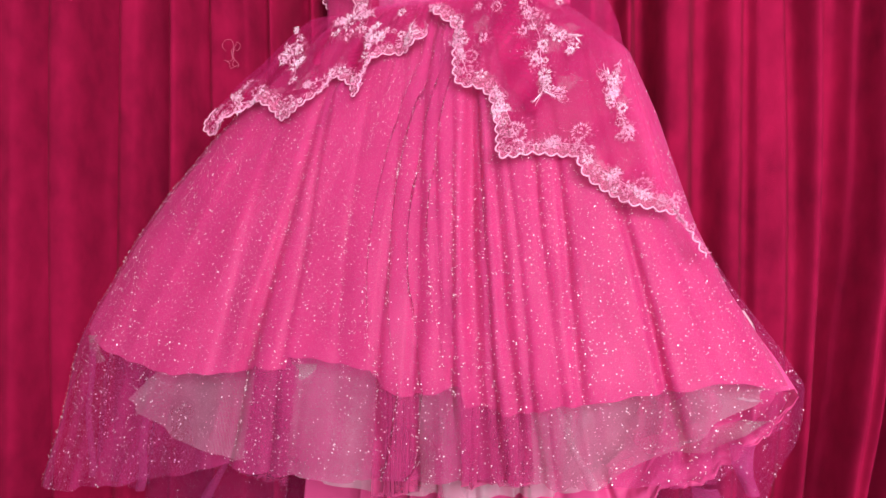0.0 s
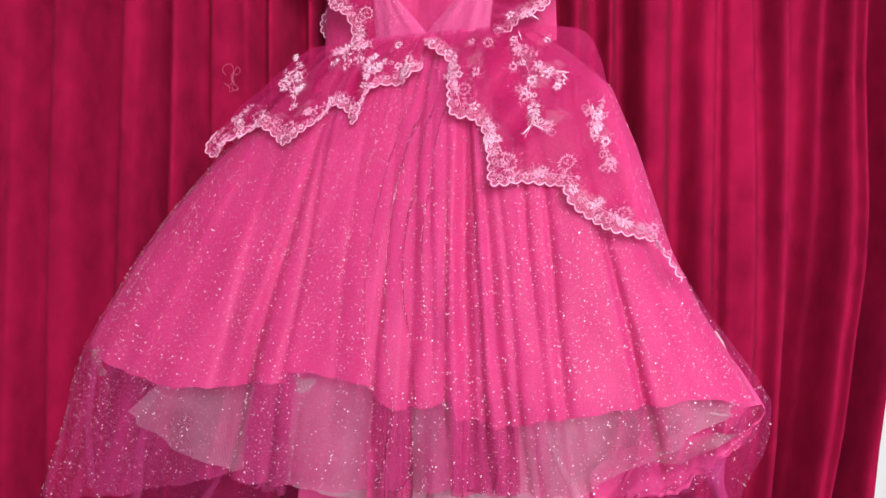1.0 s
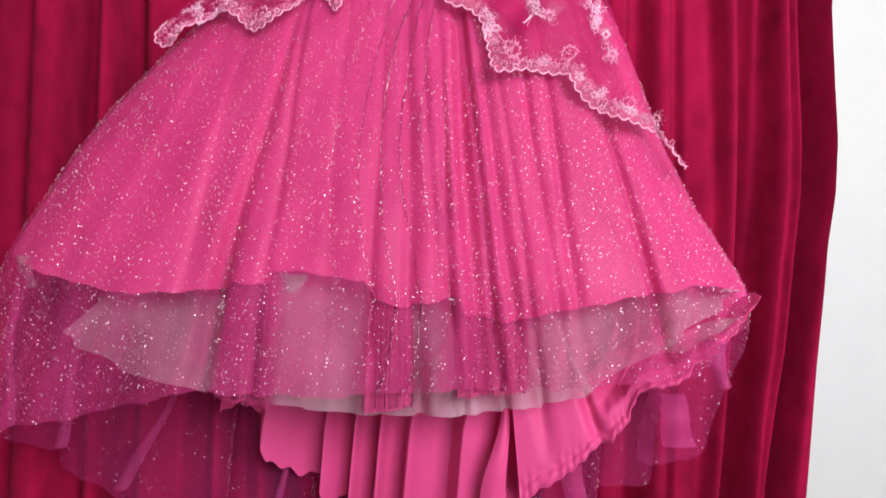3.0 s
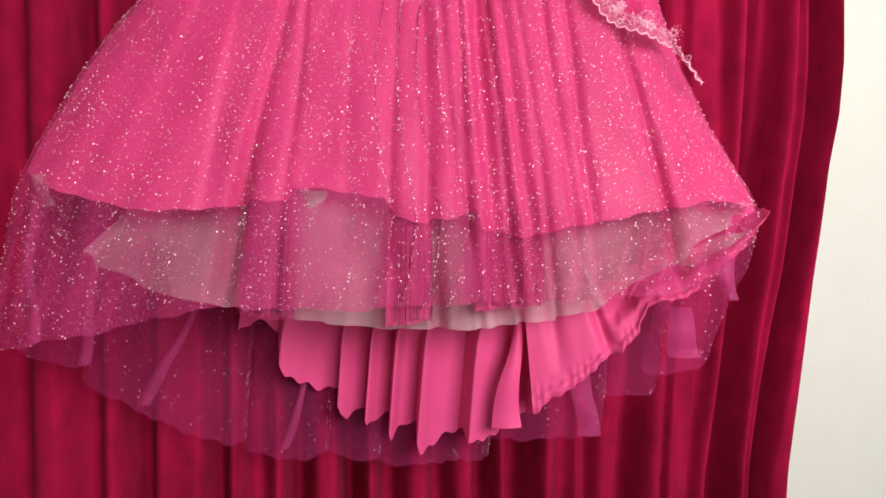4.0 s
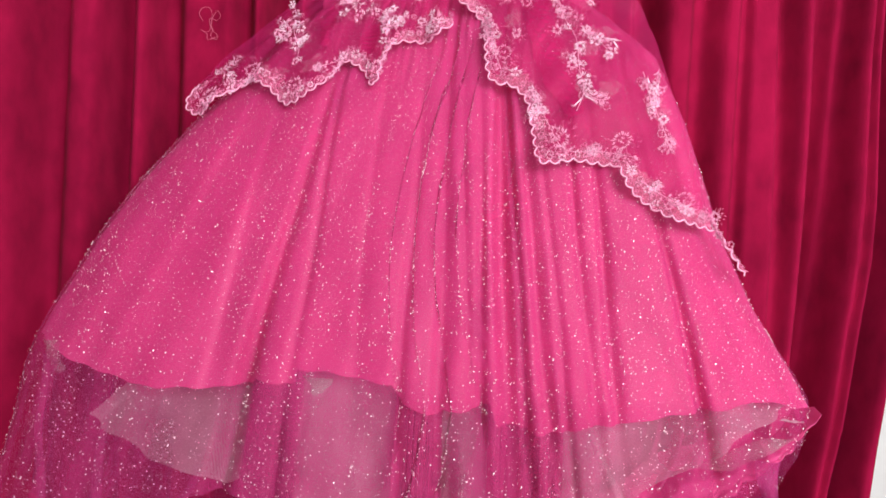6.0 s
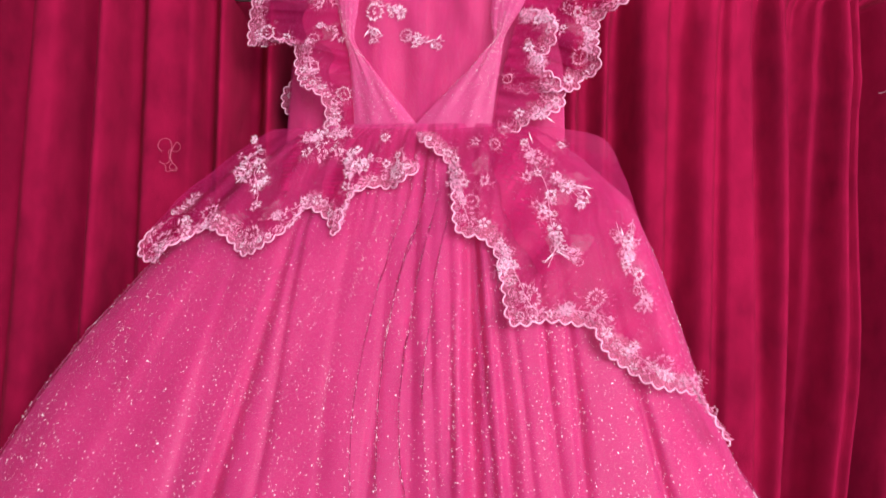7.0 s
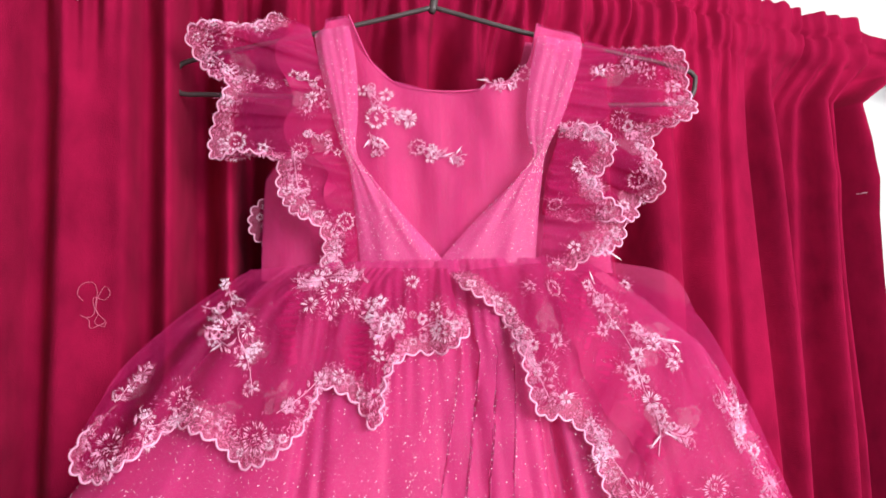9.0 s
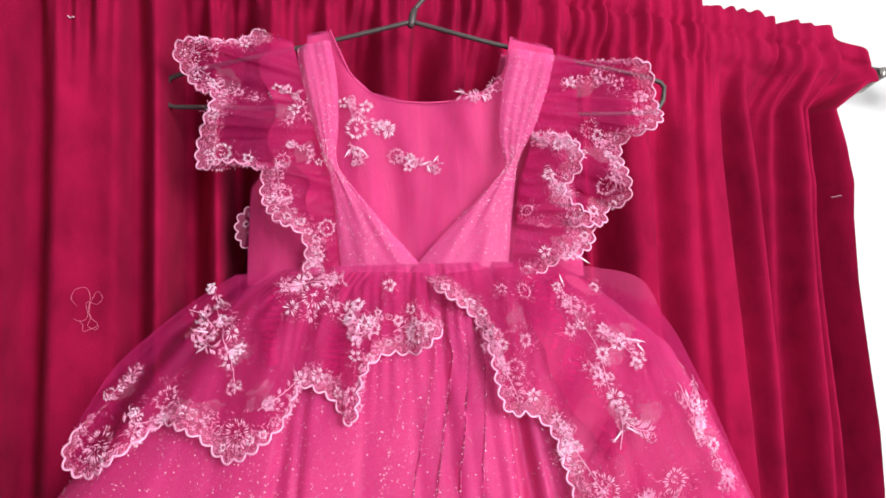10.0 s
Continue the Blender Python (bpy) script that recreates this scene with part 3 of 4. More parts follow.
# each strap is drawn together at mid-height and fans out to the waist
WL_OUT = [(-.340, 1.900), (-.335, 1.870), (-.326, 1.832), (-.317, 1.800), (-.3125, 1.788), (-.310, 1.770), (-.307, 1.740), (-.303, 1.702)]
WL_IN = [(-.312, 1.906), (-.306, 1.870), (-.305, 1.832), (-.3065, 1.803), (-.303, 1.790), (-.292, 1.775), (-.268, 1.745), (-.243, 1.715), (-.236, 1.702)]
WR_OUT = [(-.122, 1.889), (-.130, 1.862), (-.143, 1.826), (-.156, 1.802), (-.1605, 1.790), (-.163, 1.772), (-.167, 1.740), (-.171, 1.700)]
WR_IN = [(-.159, 1.896), (-.168, 1.862), (-.173, 1.826), (-.172, 1.803), (-.1705, 1.790), (-.183, 1.775), (-.214, 1.745), (-.242, 1.715), (-.250, 1.702)]


def wrap_y(ph):
    return lambda x, z, u, v: 0.658 + 0.0008 * np.sin(v * 11 + ph + 2 * np.sin(u * 6 + v * 3)) + 0.0003 * np.sin(v * 29 - u * 5) + 0.004 * (np.abs(v - .5) * 2) ** 4 - 0.005 * np.exp(-((u - .5) / .12) ** 2) + 0.010 * np.clip((1.0 - u * 9), 0, 1) ** 2


WLG, WRG = loft(WL_OUT, WL_IN, 90, 26, wrap_y(0.3)), loft(WR_OUT, WR_IN, 90, 26, wrap_y(1.3))
wrap_l = part("strap_wrap", WLG.reshape(-1, 3), grid_faces(90, 26), WRAP, dress, "glitter tulle strap crossing to the waist")
wrap_r = part("strap_wrap", WRG.reshape(-1, 3), grid_faces(90, 26), WRAP, dress, "glitter tulle strap crossing to the waist")

# lace ruffles and peplum
PL_A = [(-.238, 1.705), (-.266, 1.706), (-.298, 1.707), (-.334, 1.708), (-.36, 1.709), (-.385, 1.708)]
PL_C = [(-.234, 1.676), (-.264, 1.673), (-.304, 1.662), (-.347, 1.652), (-.398, 1.652), (-.460, 1.652)]
PL_B = [(-.226, 1.660), (-.245, 1.646), (-.268, 1.645), (-.283, 1.631), (-.289, 1.601), (-.305, 1.618), (-.326, 1.625), (-.337, 1.599), (-.367, 1.582), (-.391, 1.600), (-.415, 1.605), (-.435, 1.589), (-.456, 1.575), (-.472, 1.577), (-.479, 1.589), (-.474, 1.604)]
PR_A = [(-.237, 1.702), (-.181, 1.707), (-.134, 1.709), (-.103, 1.706), (-.067, 1.696), (-.051, 1.667), (-.042, 1.634), (-.028, 1.583), (-.011, 1.528), (.004, 1.486), (.03, 1.450)]
PR_B = [(-.232, 1.693), (-.199, 1.664), (-.187, 1.609), (-.168, 1.602), (-.154, 1.588), (-.146, 1.557), (-.14, 1.536), (-.128, 1.534), (-.112, 1.537), (-.084, 1.534), (-.075, 1.532), (-.064, 1.513), (-.036, 1.494), (-.006, 1.486), (.008, 1.480), (.028, 1.448)]
RL_A = [(-.343, 1.903), (-.335, 1.871), (-.324, 1.827), (-.313, 1.794), (-.309, 1.756), (-.307, 1.728), (-.307, 1.700)]
RL_B = [(-.368, 1.910), (-.396, 1.898), (-.431, 1.892), (-.428, 1.874), (-.415, 1.859), (-.400, 1.846), (-.417, 1.812), (-.414, 1.794), (-.392, 1.796), (-.366, 1.791), (-.366, 1.770), (-.353, 1.750), (-.333, 1.738), (-.331, 1.718), (-.342, 1.687), (-.329, 1.667)]
RR_A = [(-.121, 1.890), (-.138, 1.848), (-.149, 1.804), (-.157, 1.780), (-.160, 1.762), (-.162, 1.748)]
RR_B = [(-.086, 1.876), (-.053, 1.867), (-.041, 1.833), (-.052, 1.816), (-.072, 1.809), (-.076, 1.784), (-.074, 1.759), (-.088, 1.754), (-.094, 1.741), (-.112, 1.738), (-.130, 1.742), (-.146, 1.742)]
# the inner fold of that ruffle, which tumbles to the waist in front
RF_A = [(-.149, 1.808), (-.154, 1.786), (-.160, 1.760), (-.165, 1.728), (-.169, 1.700)]
RF_B = [(-.135, 1.815), (-.117, 1.806), (-.113, 1.785), (-.125, 1.770), (-.123, 1.757), (-.112, 1.749), (-.104, 1.738), (-.106, 1.724), (-.118, 1.716), (-.133, 1.712), (-.143, 1.705), (-.158, 1.698)]


def peplum_y(k):
    return lambda x, z, u, v: np.minimum(front_y(x, z), 0.657) - 0.004 - k * v ** 0.7 - 0.0014 * np.sin(u * 120 + 4 * np.sin(u * 17)) * np.exp(-v * 4) * np.clip(1 - (u if k > 0.0055 else u * 3), 0, 1) - 0.007 * v * np.sin(u * 31 + 2 * np.sin(u * 9)) - 0.0018 * np.sin(u * 55) * np.minimum(v * 4, 1)


def ruffle_y(n, ph):
    return lambda x, z, u, v: 0.664 - 0.014 * v + 0.010 * v * np.sin(u * n + ph) + 0.002 * np.sin(u * 80) * (1 - v)


laces = {}


def lace(name, A, B, yf, label, C=None, nu=420, nv=24, pitch=0.0098):
    G = loft(A, B, nu, nv, yf, C, 0.0032, pitch)
    ob = part(name, G.reshape(-1, 3), grid_faces(nu, nv), NET, dress, label)
    path = G[:, -1, :].copy()
    path[:, 1] -= 0.0006
    part("scalloped_cord", *tube(path, 0.00075, 5), THREAD, ob, "pale pink corded scallop edge")
    return ob, G


pep_l = lace("lace_peplum", PL_A, PL_B, peplum_y(0.006), "sheer pink lace peplum with white embroidery", PL_C)
pep_r = lace("lace_peplum", PR_A, PR_B, peplum_y(0.005), "long sheer pink lace peplum falling to a point")
ruf_l = lace("shoulder_ruffle", RL_A, RL_B, ruffle_y(30, 0.5), "sheer lace shoulder ruffle with white embroidery")
ruf_r = lace("shoulder_ruffle", RR_A, RR_B, ruffle_y(26, 1.5), "sheer lace shoulder ruffle with white embroidery")


def ruffle_base(A, B, depth):
    """The doubled gathered layer of a ruffle, next to the strap."""
    a, b = np.array(spline(A, 60)), np.array(spline(B, 60))
    G = np.zeros((60, 14, 3))
    for j, v in enumerate(np.linspace(0, 1, 14)):
        p = a + (b - a) * v * (depth + 0.06 * np.sin(np.linspace(0, 19, 60)))[:, None]
        G[:, j, 0], G[:, j, 2] = p[:, 0], p[:, 1]
        G[:, j, 1] = 0.669 - 0.006 * v + 0.004 * v * np.sin(np.linspace(0, 44, 60))
    part("gathered_layer", G.reshape(-1, 3), grid_faces(60, 14), GATHER, dress, "doubled gathered tulle under the ruffle")


ruffle_base(RL_A, RL_B, 0.38)
ruffle_base(RR_A, RR_B, 0.36)
ruf_f = lace("shoulder_ruffle", RF_A, RF_B, lambda x, z, u, v: 0.655 - 0.012 * v + 0.006 * v * np.sin(u * 21 + 1) + 0.002 * np.sin(u * 60) * (1 - v), "inner tumbling fold of the lace shoulder ruffle", nu=300)
bk = lace("back_ruffle", [(-.372, 1.778), (-.370, 1.75), (-.372, 1.725)], [(-.385, 1.771), (-.396, 1.760), (-.396, 1.743), (-.386, 1.732)], lambda x, z, u, v: 0.70 + 0 * x, "edge of the back shoulder ruffle", nu=120, nv=6, pitch=0.009)


# ---- embroidery ----
def on(G):
    flat = G.reshape(-1, 3)

    def y_at(x, z):
        return flat[np.argmin((flat[:, 0] - x) ** 2 + (flat[:, 2] - z) ** 2), 1]
    return y_at


def petal(vs, fs, cx, cz, y, ang, r0, r1, w):
    """One satin stitch: a raised lozenge lying on the cloth; y is a depth or a function of place."""
    c, s = math.cos(ang), math.sin(ang)
    n = len(vs)
    if callable(y):
        m = (r0 + r1) / 2
        y = y(cx + c * m, cz + s * m) - .0006
    for r, t, h in ((r0, 0, .0002), (r0 + (r1 - r0) * .6, w, .0002), (r1, 0, .0002), (r0 + (r1 - r0) * .6, -w, .0002), (r0 + (r1 - r0) * .5, 0, .0006)):
        vs.append((cx + c * r - s * t, y - h, cz + s * r + c * t))
    fs += [(n, n + 1, n + 4), (n + 1, n + 2, n + 4), (n + 2, n + 3, n + 4), (n + 3, n, n + 4)]


rnd = random.Random(5)


def flower(parent, y_at, x, z, r, style):
    """A stitched blossom: a wheel of fine spokes, or petals of several stitches each."""
    vs, fs = [], []
    a0 = rnd.random() * 6
    sq, tilt = rnd.uniform(.75, 1.0), rnd.random() * 3
    if style == "wheel":
        n = rnd.choice((26, 30, 34))
        for k in range(n):
            a = a0 + (k + rnd.uniform(-.3, .3)) * 2 * math.pi / n
            q = 1 - (1 - sq) * math.cos(a - tilt) ** 2
            petal(vs, fs, x, z, y_at, a, r * q * rnd.uniform(.46, .60), r * q * (rnd.uniform(.84, 1.02) + .10 * math.cos(k * 2 * math.pi * 9 / n)), r * .046)
        for k in range(9):
            petal(vs, fs, x + rnd.uniform(-.2, .2) * r, z + rnd.uniform(-.2, .2) * r, y_at, rnd.random() * 6, 0, r * .26, r * .035)
    else:
        n = rnd.choice((5, 5, 6))
        for k in range(n):
            a = a0 + k * 2 * math.pi / n
            q = 1 - (1 - sq) * math.cos(a - tilt) ** 2
            for da in (-.36, -.13, .13, .36):
                petal(vs, fs, x, z, y_at, a + da + rnd.uniform(-.08, .08), r * .22, r * q * rnd.uniform(.8, 1.15) * (1.05 if abs(da) < .2 else .88), r * .062)
    part("embroidered_flower", vs, fs, THREAD_WHITE if style == "white" or rnd.random() < .3 else THREAD, parent, smooth=False)


def sprig(parent, y_at, path, leaf, n, bloom=0.0):
    """A stitched stem with fine uneven leaves, and blossoms crowded along it where bloom says so."""
    p = spline(path, 24)
    pts = [(a, y_at(a, b) - 0.0008, b) for a, b in p]
    vs, fs = tube(pts, 0.0003, 4)
    for i in range(n):
        k = min(22, int(2 + i * 21 / max(1, n - 1)))
        d = p[k + 1] - p[k - 1]
        ang = math.atan2(d[1], d[0])
        for sgn in (1, -1):
            if rnd.random() < .75:
                w = ang + sgn * rnd.uniform(.3, 1.4)
                q = leaf * rnd.uniform(.4, 1.3)
                for da in (-.2, -.07, .07, .2):
                    petal(vs, fs, p[k][0], p[k][1], y_at, w + da, 0.0008, q * (1 if abs(da) < .1 else .75), leaf * .034)
    part("embroidered_sprig", vs, fs, THREAD, parent, smooth=False)
    ln = np.linalg.norm(np.diff(p, axis=0), axis=1).sum()
    for i in range(int(ln * bloom)):
        k = rnd.randrange(1, 22)
        flower(parent, y_at, p[k][0] + rnd.uniform(-.006, .006), p[k][1] + rnd.uniform(-.005, .005), rnd.uniform(.0030, .0054), rnd.choice(("small", "small", "white", "wheel")))


def border_fill(parent, G, width):
    """The closely worked band inside the scallops."""
    nu = G.shape[0]
    H = np.zeros((nu, 7, 3))
    ya = on(G)
    for i in range(nu):
        e, a = G[i, -1], G[i, 0]
        d = np.array((a[0] - e[0], a[2] - e[2]))
        ln = np.linalg.norm(d) + 1e-6
        w = min(ln * .9, width * (0.8 + 0.35 * math.sin(i * .11) + 0.2 * math.sin(i * .047)))
        for j in range(7):
            x, z = e[0] + d[0] / ln * w * j / 6, e[2] + d[1] / ln * w * j / 6
            H[i, j] = (x, ya(x, z) - .0004, z)
    part("worked_border", H.reshape(-1, 3), grid_faces(nu, 7), FILL, parent, "closely worked pale pink lace border")


def border_blossoms(parent, G, gap, seed):
    """Small blossoms and leaf pairs strung along the scalloped border."""
    r = random.Random(seed)
    e = G[:, -1]
    ln = np.concatenate([[0], np.cumsum(np.linalg.norm(np.diff(e, axis=0), axis=1))])
    ya = on(G)
    t = gap * .5
    while t < ln[-1] - gap * 1.2:
        i = int(np.searchsorted(ln, t))
        d = np.array((G[i, 0, 0] - e[i, 0], G[i, 0, 2] - e[i, 2]))
        d = d / (np.linalg.norm(d) + 1e-6)
        st = r.uniform(.0055, .011)
        flower(parent, ya, e[i, 0] + d[0] * st, e[i, 2] + d[1] * st, r.uniform(.003, .0048), r.choice(("small", "small", "white", "wheel")))
        t += gap * r.uniform(.75, 1.3)


def stitches(parent, G, n, width, length, seed, spots=()):
    """Fine filling stitches along the lace border and round the motifs."""
    r = random.Random(seed)
    nu = G.shape[0]
    ya = on(G)
    vs, fs = [], []
    for k in range(n):
        i = int(r.random() * (nu - 1))
        e, a = G[i, -1], G[i, 0]
        d = np.array((a[0] - e[0], a[2] - e[2]))
        ln = np.linalg.norm(d) + 1e-6
        st = min(ln * .95, width * r.random() ** 1.3 + .001)
        x, z = e[0] + d[0] / ln * st, e[2] + d[1] / ln * st
        petal(vs, fs, x, z, ya, r.random() * 6.28, 0, length * r.uniform(.5, 1.2), .00022)
    for x, z, rad, _ in spots:
        for k in range(26):
            w, q = r.random() * 6.28, rad / 1000 * r.uniform(.6, 1.5)
            px, pz = x + q * math.cos(w), z + q * math.sin(w)
            petal(vs, fs, px, pz, ya, w + r.uniform(-.6, .6), 0, length * r.uniform(.6, 1.3), .00022)
    part("filling_stitches", vs, fs, STITCH, parent, "fine pale pink filling stitches", smooth=False, kind="stuff")


W, S, H = "wheel", "small", "white"
sets = [
    (pep_l, [(-.244, 1.659, 9, W), (-.314, 1.632, 6, H), (-.288, 1.644, 5, S), (-.282, 1.668, 6, S), (-.377, 1.643, 6, S), (-.378, 1.663, 6, S), (-.417, 1.62, 9, W), (-.43, 1.602, 6, S), (-.457, 1.592, 12, W), (-.388, 1.603, 6, S), (-.362, 1.598, 10, W),
             (-.293, 1.672, 5, S), (-.265, 1.695, 6, S), (-.249, 1.676, 5, H), (-.29, 1.62, 6, S), (-.37, 1.652, 5, S), (-.384, 1.672, 5, S), (-.320, 1.689, 12, W), (-.345, 1.697, 6, S), (-.310, 1.702, 7, S), (-.337, 1.680, 7, S), (-.306, 1.680, 6, S), (-.322, 1.674, 6, S), (-.334, 1.701, 6, H)]),
    (pep_r, [(-.205, 1.68, 6, H), (-.19, 1.655, 7, W), (-.168, 1.651, 6, S), (-.128, 1.676, 9, W), (-.115, 1.672, 6, S), (-.118, 1.622, 6, S), (-.108, 1.61, 7, H), (-.112, 1.64, 6, S), (-.125, 1.555, 11, W), (-.097, 1.545, 6, S), (-.074, 1.555, 10, W), (-.066, 1.529, 6, H),
             (-.022, 1.507, 8, W), (-.166, 1.614, 6, H), (-.177, 1.632, 8, W), (-.163, 1.688, 7, W), (-.04, 1.575, 6, S), (-.048, 1.591, 6, S), (-.035, 1.555, 6, S), (-.044, 1.518, 6, S), (-.099, 1.646, 6, S), (-.148, 1.575, 6, S), (-.133, 1.657, 6, S), (-.105, 1.69, 5, S), (-.11, 1.654, 5, S), (-.124, 1.631, 5, S), (-.18, 1.69, 5, S), (.004, 1.495, 5, S)]),
    (ruf_l, [(-.418, 1.884, 6, W), (-.402, 1.888, 5, S), (-.38, 1.898, 6, S), (-.404, 1.864, 5, H), (-.386, 1.858, 6, S), (-.401, 1.835, 5, H), (-.399, 1.808, 9, W), (-.378, 1.803, 5, S), (-.35, 1.800, 8, W), (-.35, 1.773, 9, W), (-.34, 1.843, 6, H), (-.331, 1.838, 5, S), (-.344, 1.833, 5, S),
             (-.334, 1.748, 5, H), (-.315, 1.744, 8, W), (-.321, 1.722, 5, H), (-.327, 1.711, 6, H), (-.372, 1.852, 4, S)]),
    (ruf_r, [(-.091, 1.865, 5, S), (-.073, 1.858, 6, S), (-.055, 1.848, 7, S), (-.10, 1.82, 8, W), (-.085, 1.812, 5, S), (-.084, 1.798, 5, H), (-.09, 1.771, 9, W), (-.10, 1.752, 6, S), (-.112, 1.862, 6, S), (-.06, 1.832, 6, S)]),
    (ruf_f, [(-.138, 1.808, 5, S), (-.128, 1.805, 6, H), (-.136, 1.781, 6, H), (-.126, 1.768, 7, W), (-.155, 1.753, 6, W), (-.143, 1.719, 6, H), (-.158, 1.705, 6, S), (-.118, 1.735, 8, W), (-.128, 1.722, 5, S), (-.122, 1.748, 5, S)]),
]
for (ob, G), items in sets:
    ya = on(G)
    for x, z, r, st in items:
        flower(ob, ya, x, z, r / 1000, st)
sprigs = [
    (pep_l, [[(-.402, 1.700), (-.397, 1.683), (-.385, 1.662), (-.374, 1.640), (-.368, 1.622)], [(-.413, 1.668), (-.400, 1.658), (-.388, 1.652)], [(-.42, 1.682), (-.404, 1.676), (-.392, 1.664)], [(-.270, 1.676), (-.276, 1.664), (-.288, 1.655)],
             [(-.44, 1.617), (-.43, 1.606), (-.41, 1.61)], [(-.35, 1.612), (-.335, 1.622), (-.325, 1.633)], [(-.262, 1.66), (-.252, 1.665), (-.24, 1.668)], [(-.465, 1.618), (-.457, 1.630), (-.449, 1.641)], [(-.336, 1.699), (-.32, 1.70), (-.30, 1.70)], [(-.304, 1.684), (-.292, 1.676), (-.286, 1.664), (-.287, 1.654)], [(-.303, 1.672), (-.296, 1.668), (-.288, 1.668)], [(-.352, 1.700), (-.342, 1.699), (-.333, 1.694)]]),
    (pep_r, [[(-.135, 1.695), (-.128, 1.672), (-.116, 1.648), (-.112, 1.622), (-.107, 1.596), (-.112, 1.578)], [(-.107, 1.596), (-.098, 1.590), (-.09, 1.588)], [(-.11, 1.655), (-.095, 1.650), (-.082, 1.646)], [(-.098, 1.648), (-.09, 1.64), (-.086, 1.632)],
             [(-.058, 1.618), (-.052, 1.595), (-.042, 1.572), (-.034, 1.548)], [(-.044, 1.622), (-.047, 1.605), (-.046, 1.588)], [(-.2, 1.668), (-.188, 1.64), (-.178, 1.615)], [(-.152, 1.598), (-.136, 1.57), (-.12, 1.545), (-.09, 1.545), (-.06, 1.54)], [(-.055, 1.52), (-.03, 1.505), (-.005, 1.492)]]),
    (ruf_l, [[(-.36, 1.853), (-.345, 1.858), (-.332, 1.85)], [(-.345, 1.815), (-.33, 1.81), (-.325, 1.80)], [(-.425, 1.88), (-.41, 1.872), (-.395, 1.855)], [(-.352, 1.80), (-.352, 1.775), (-.342, 1.755)], [(-.32, 1.735), (-.322, 1.715), (-.322, 1.69)]]),
    (ruf_r, [[(-.145, 1.815), (-.125, 1.815), (-.107, 1.795)], [(-.12, 1.86), (-.1, 1.865), (-.08, 1.862)], [(-.095, 1.815), (-.085, 1.80), (-.085, 1.775)]]),
    (ruf_f, [[(-.141, 1.812), (-.127, 1.812), (-.117, 1.796)], [(-.138, 1.786), (-.130, 1.772), (-.121, 1.763)], [(-.135, 1.712), (-.12, 1.718), (-.112, 1.728)]]),
]
for (ob, G), paths in sprigs:
    ya = on(G)
    for p in paths:
        sprig(ob, ya, p, 0.0072, 9, 160)
for k, (((ob, G), items), n) in enumerate(zip(sets, (2200, 2600, 2200, 1500, 900))):
    stitches(ob, G, n, .015, .0030, 20 + k, items)
    border_blossoms(ob, G, .0125, 40 + k)
    border_fill(ob, G, .014)


def sheer_leaf(parent, y_at, x, z, rx, rz, ang):
    """A leaf-shaped patch of paler sheer fill behind the stitches."""
    vs, fs, n = [(x, y_at(x, z) - .0003, z)], [], 18
    for ring in (.5, 1.0):
        for k in range(n):
            w = 2 * math.pi * k / n
            q = ring * (0.85 + 0.15 * math.cos(5 * w + ang * 3))
            a, b = rx * q * math.cos(w), rz * q * math.sin(w) * (1 - .5 * math.cos(w))
            px, pz = x + a * math.cos(ang) - b * math.sin(ang), z + a * math.sin(ang) + b * math.cos(ang)
            vs.append((px, y_at(px, pz) - .0003, pz))
    fs += [(0, 1 + k, 1 + (k + 1) % n) for k in range(n)]
    fs += [(1 + k, 1 + n + k, 1 + n + (k + 1) % n, 1 + (k + 1) % n) for k in range(n)]
    part("sheer_leaf", vs, fs, PATCH, parent, "paler sheer leaf-shaped fill")


for (ob, G), spots in ((pep_l, ((-.405, 1.668, .2), (-.450, 1.630, 1.1), (-.385, 1.612, .4), (-.350, 1.622, .9), (-.285, 1.665, 2.0), (-.372, 1.652, 2.2))),
                       (pep_r, ((-.122, 1.668, 1.8), (-.102, 1.640, .6), (-.108, 1.602, 2.0), (-.045, 1.585, 2.2), (-.085, 1.600, .3), (-.172, 1.668, 1.4), (-.092, 1.655, .2))),
                       (ruf_l, ((-.345, 1.842, .3), (-.332, 1.808, 1.0), (-.395, 1.870, 2.4))), (ruf_r, ((-.100, 1.857, .1), (-.095, 1.800, 2.6))), (ruf_f, ((-.127, 1.766, 2.4), (-.127, 1.726, .3)))):
    ya = on(G)
    for x, z, a in spots:
        sheer_leaf(ob, ya, x, z, .013, .008, a)
border_fill(bk[0], bk[1], .010)
border_blossoms(bk[0], bk[1], .012, 77)


def lace_fold(lace_pair, path, widths):
    """A soft doubled fold in a lace sheet, lying on it."""
    ob, G = lace_pair
    ya = on(G)
    p = spline(path, 40)
    t = np.gradient(p, axis=0)
    t /= np.linalg.norm(t, axis=1)[:, None]
    F = np.zeros((40, 7, 3))
    for i in range(40):
        w = np.interp(i / 39, np.linspace(0, 1, len(widths)), widths) * (1 + .1 * math.sin(i * .7))
        for j, q in enumerate(np.linspace(-.5, .5, 7)):
            x, z = p[i, 0] - t[i, 1] * q * w, p[i, 1] + t[i, 0] * q * w
            F[i, j] = (x, ya(x, z) + .0012 - .001 * math.cos(q * 3), z)
    part("net_fold", F.reshape(-1, 3), grid_faces(40, 7), GATHER, ob, "doubled fold of deep pink net")


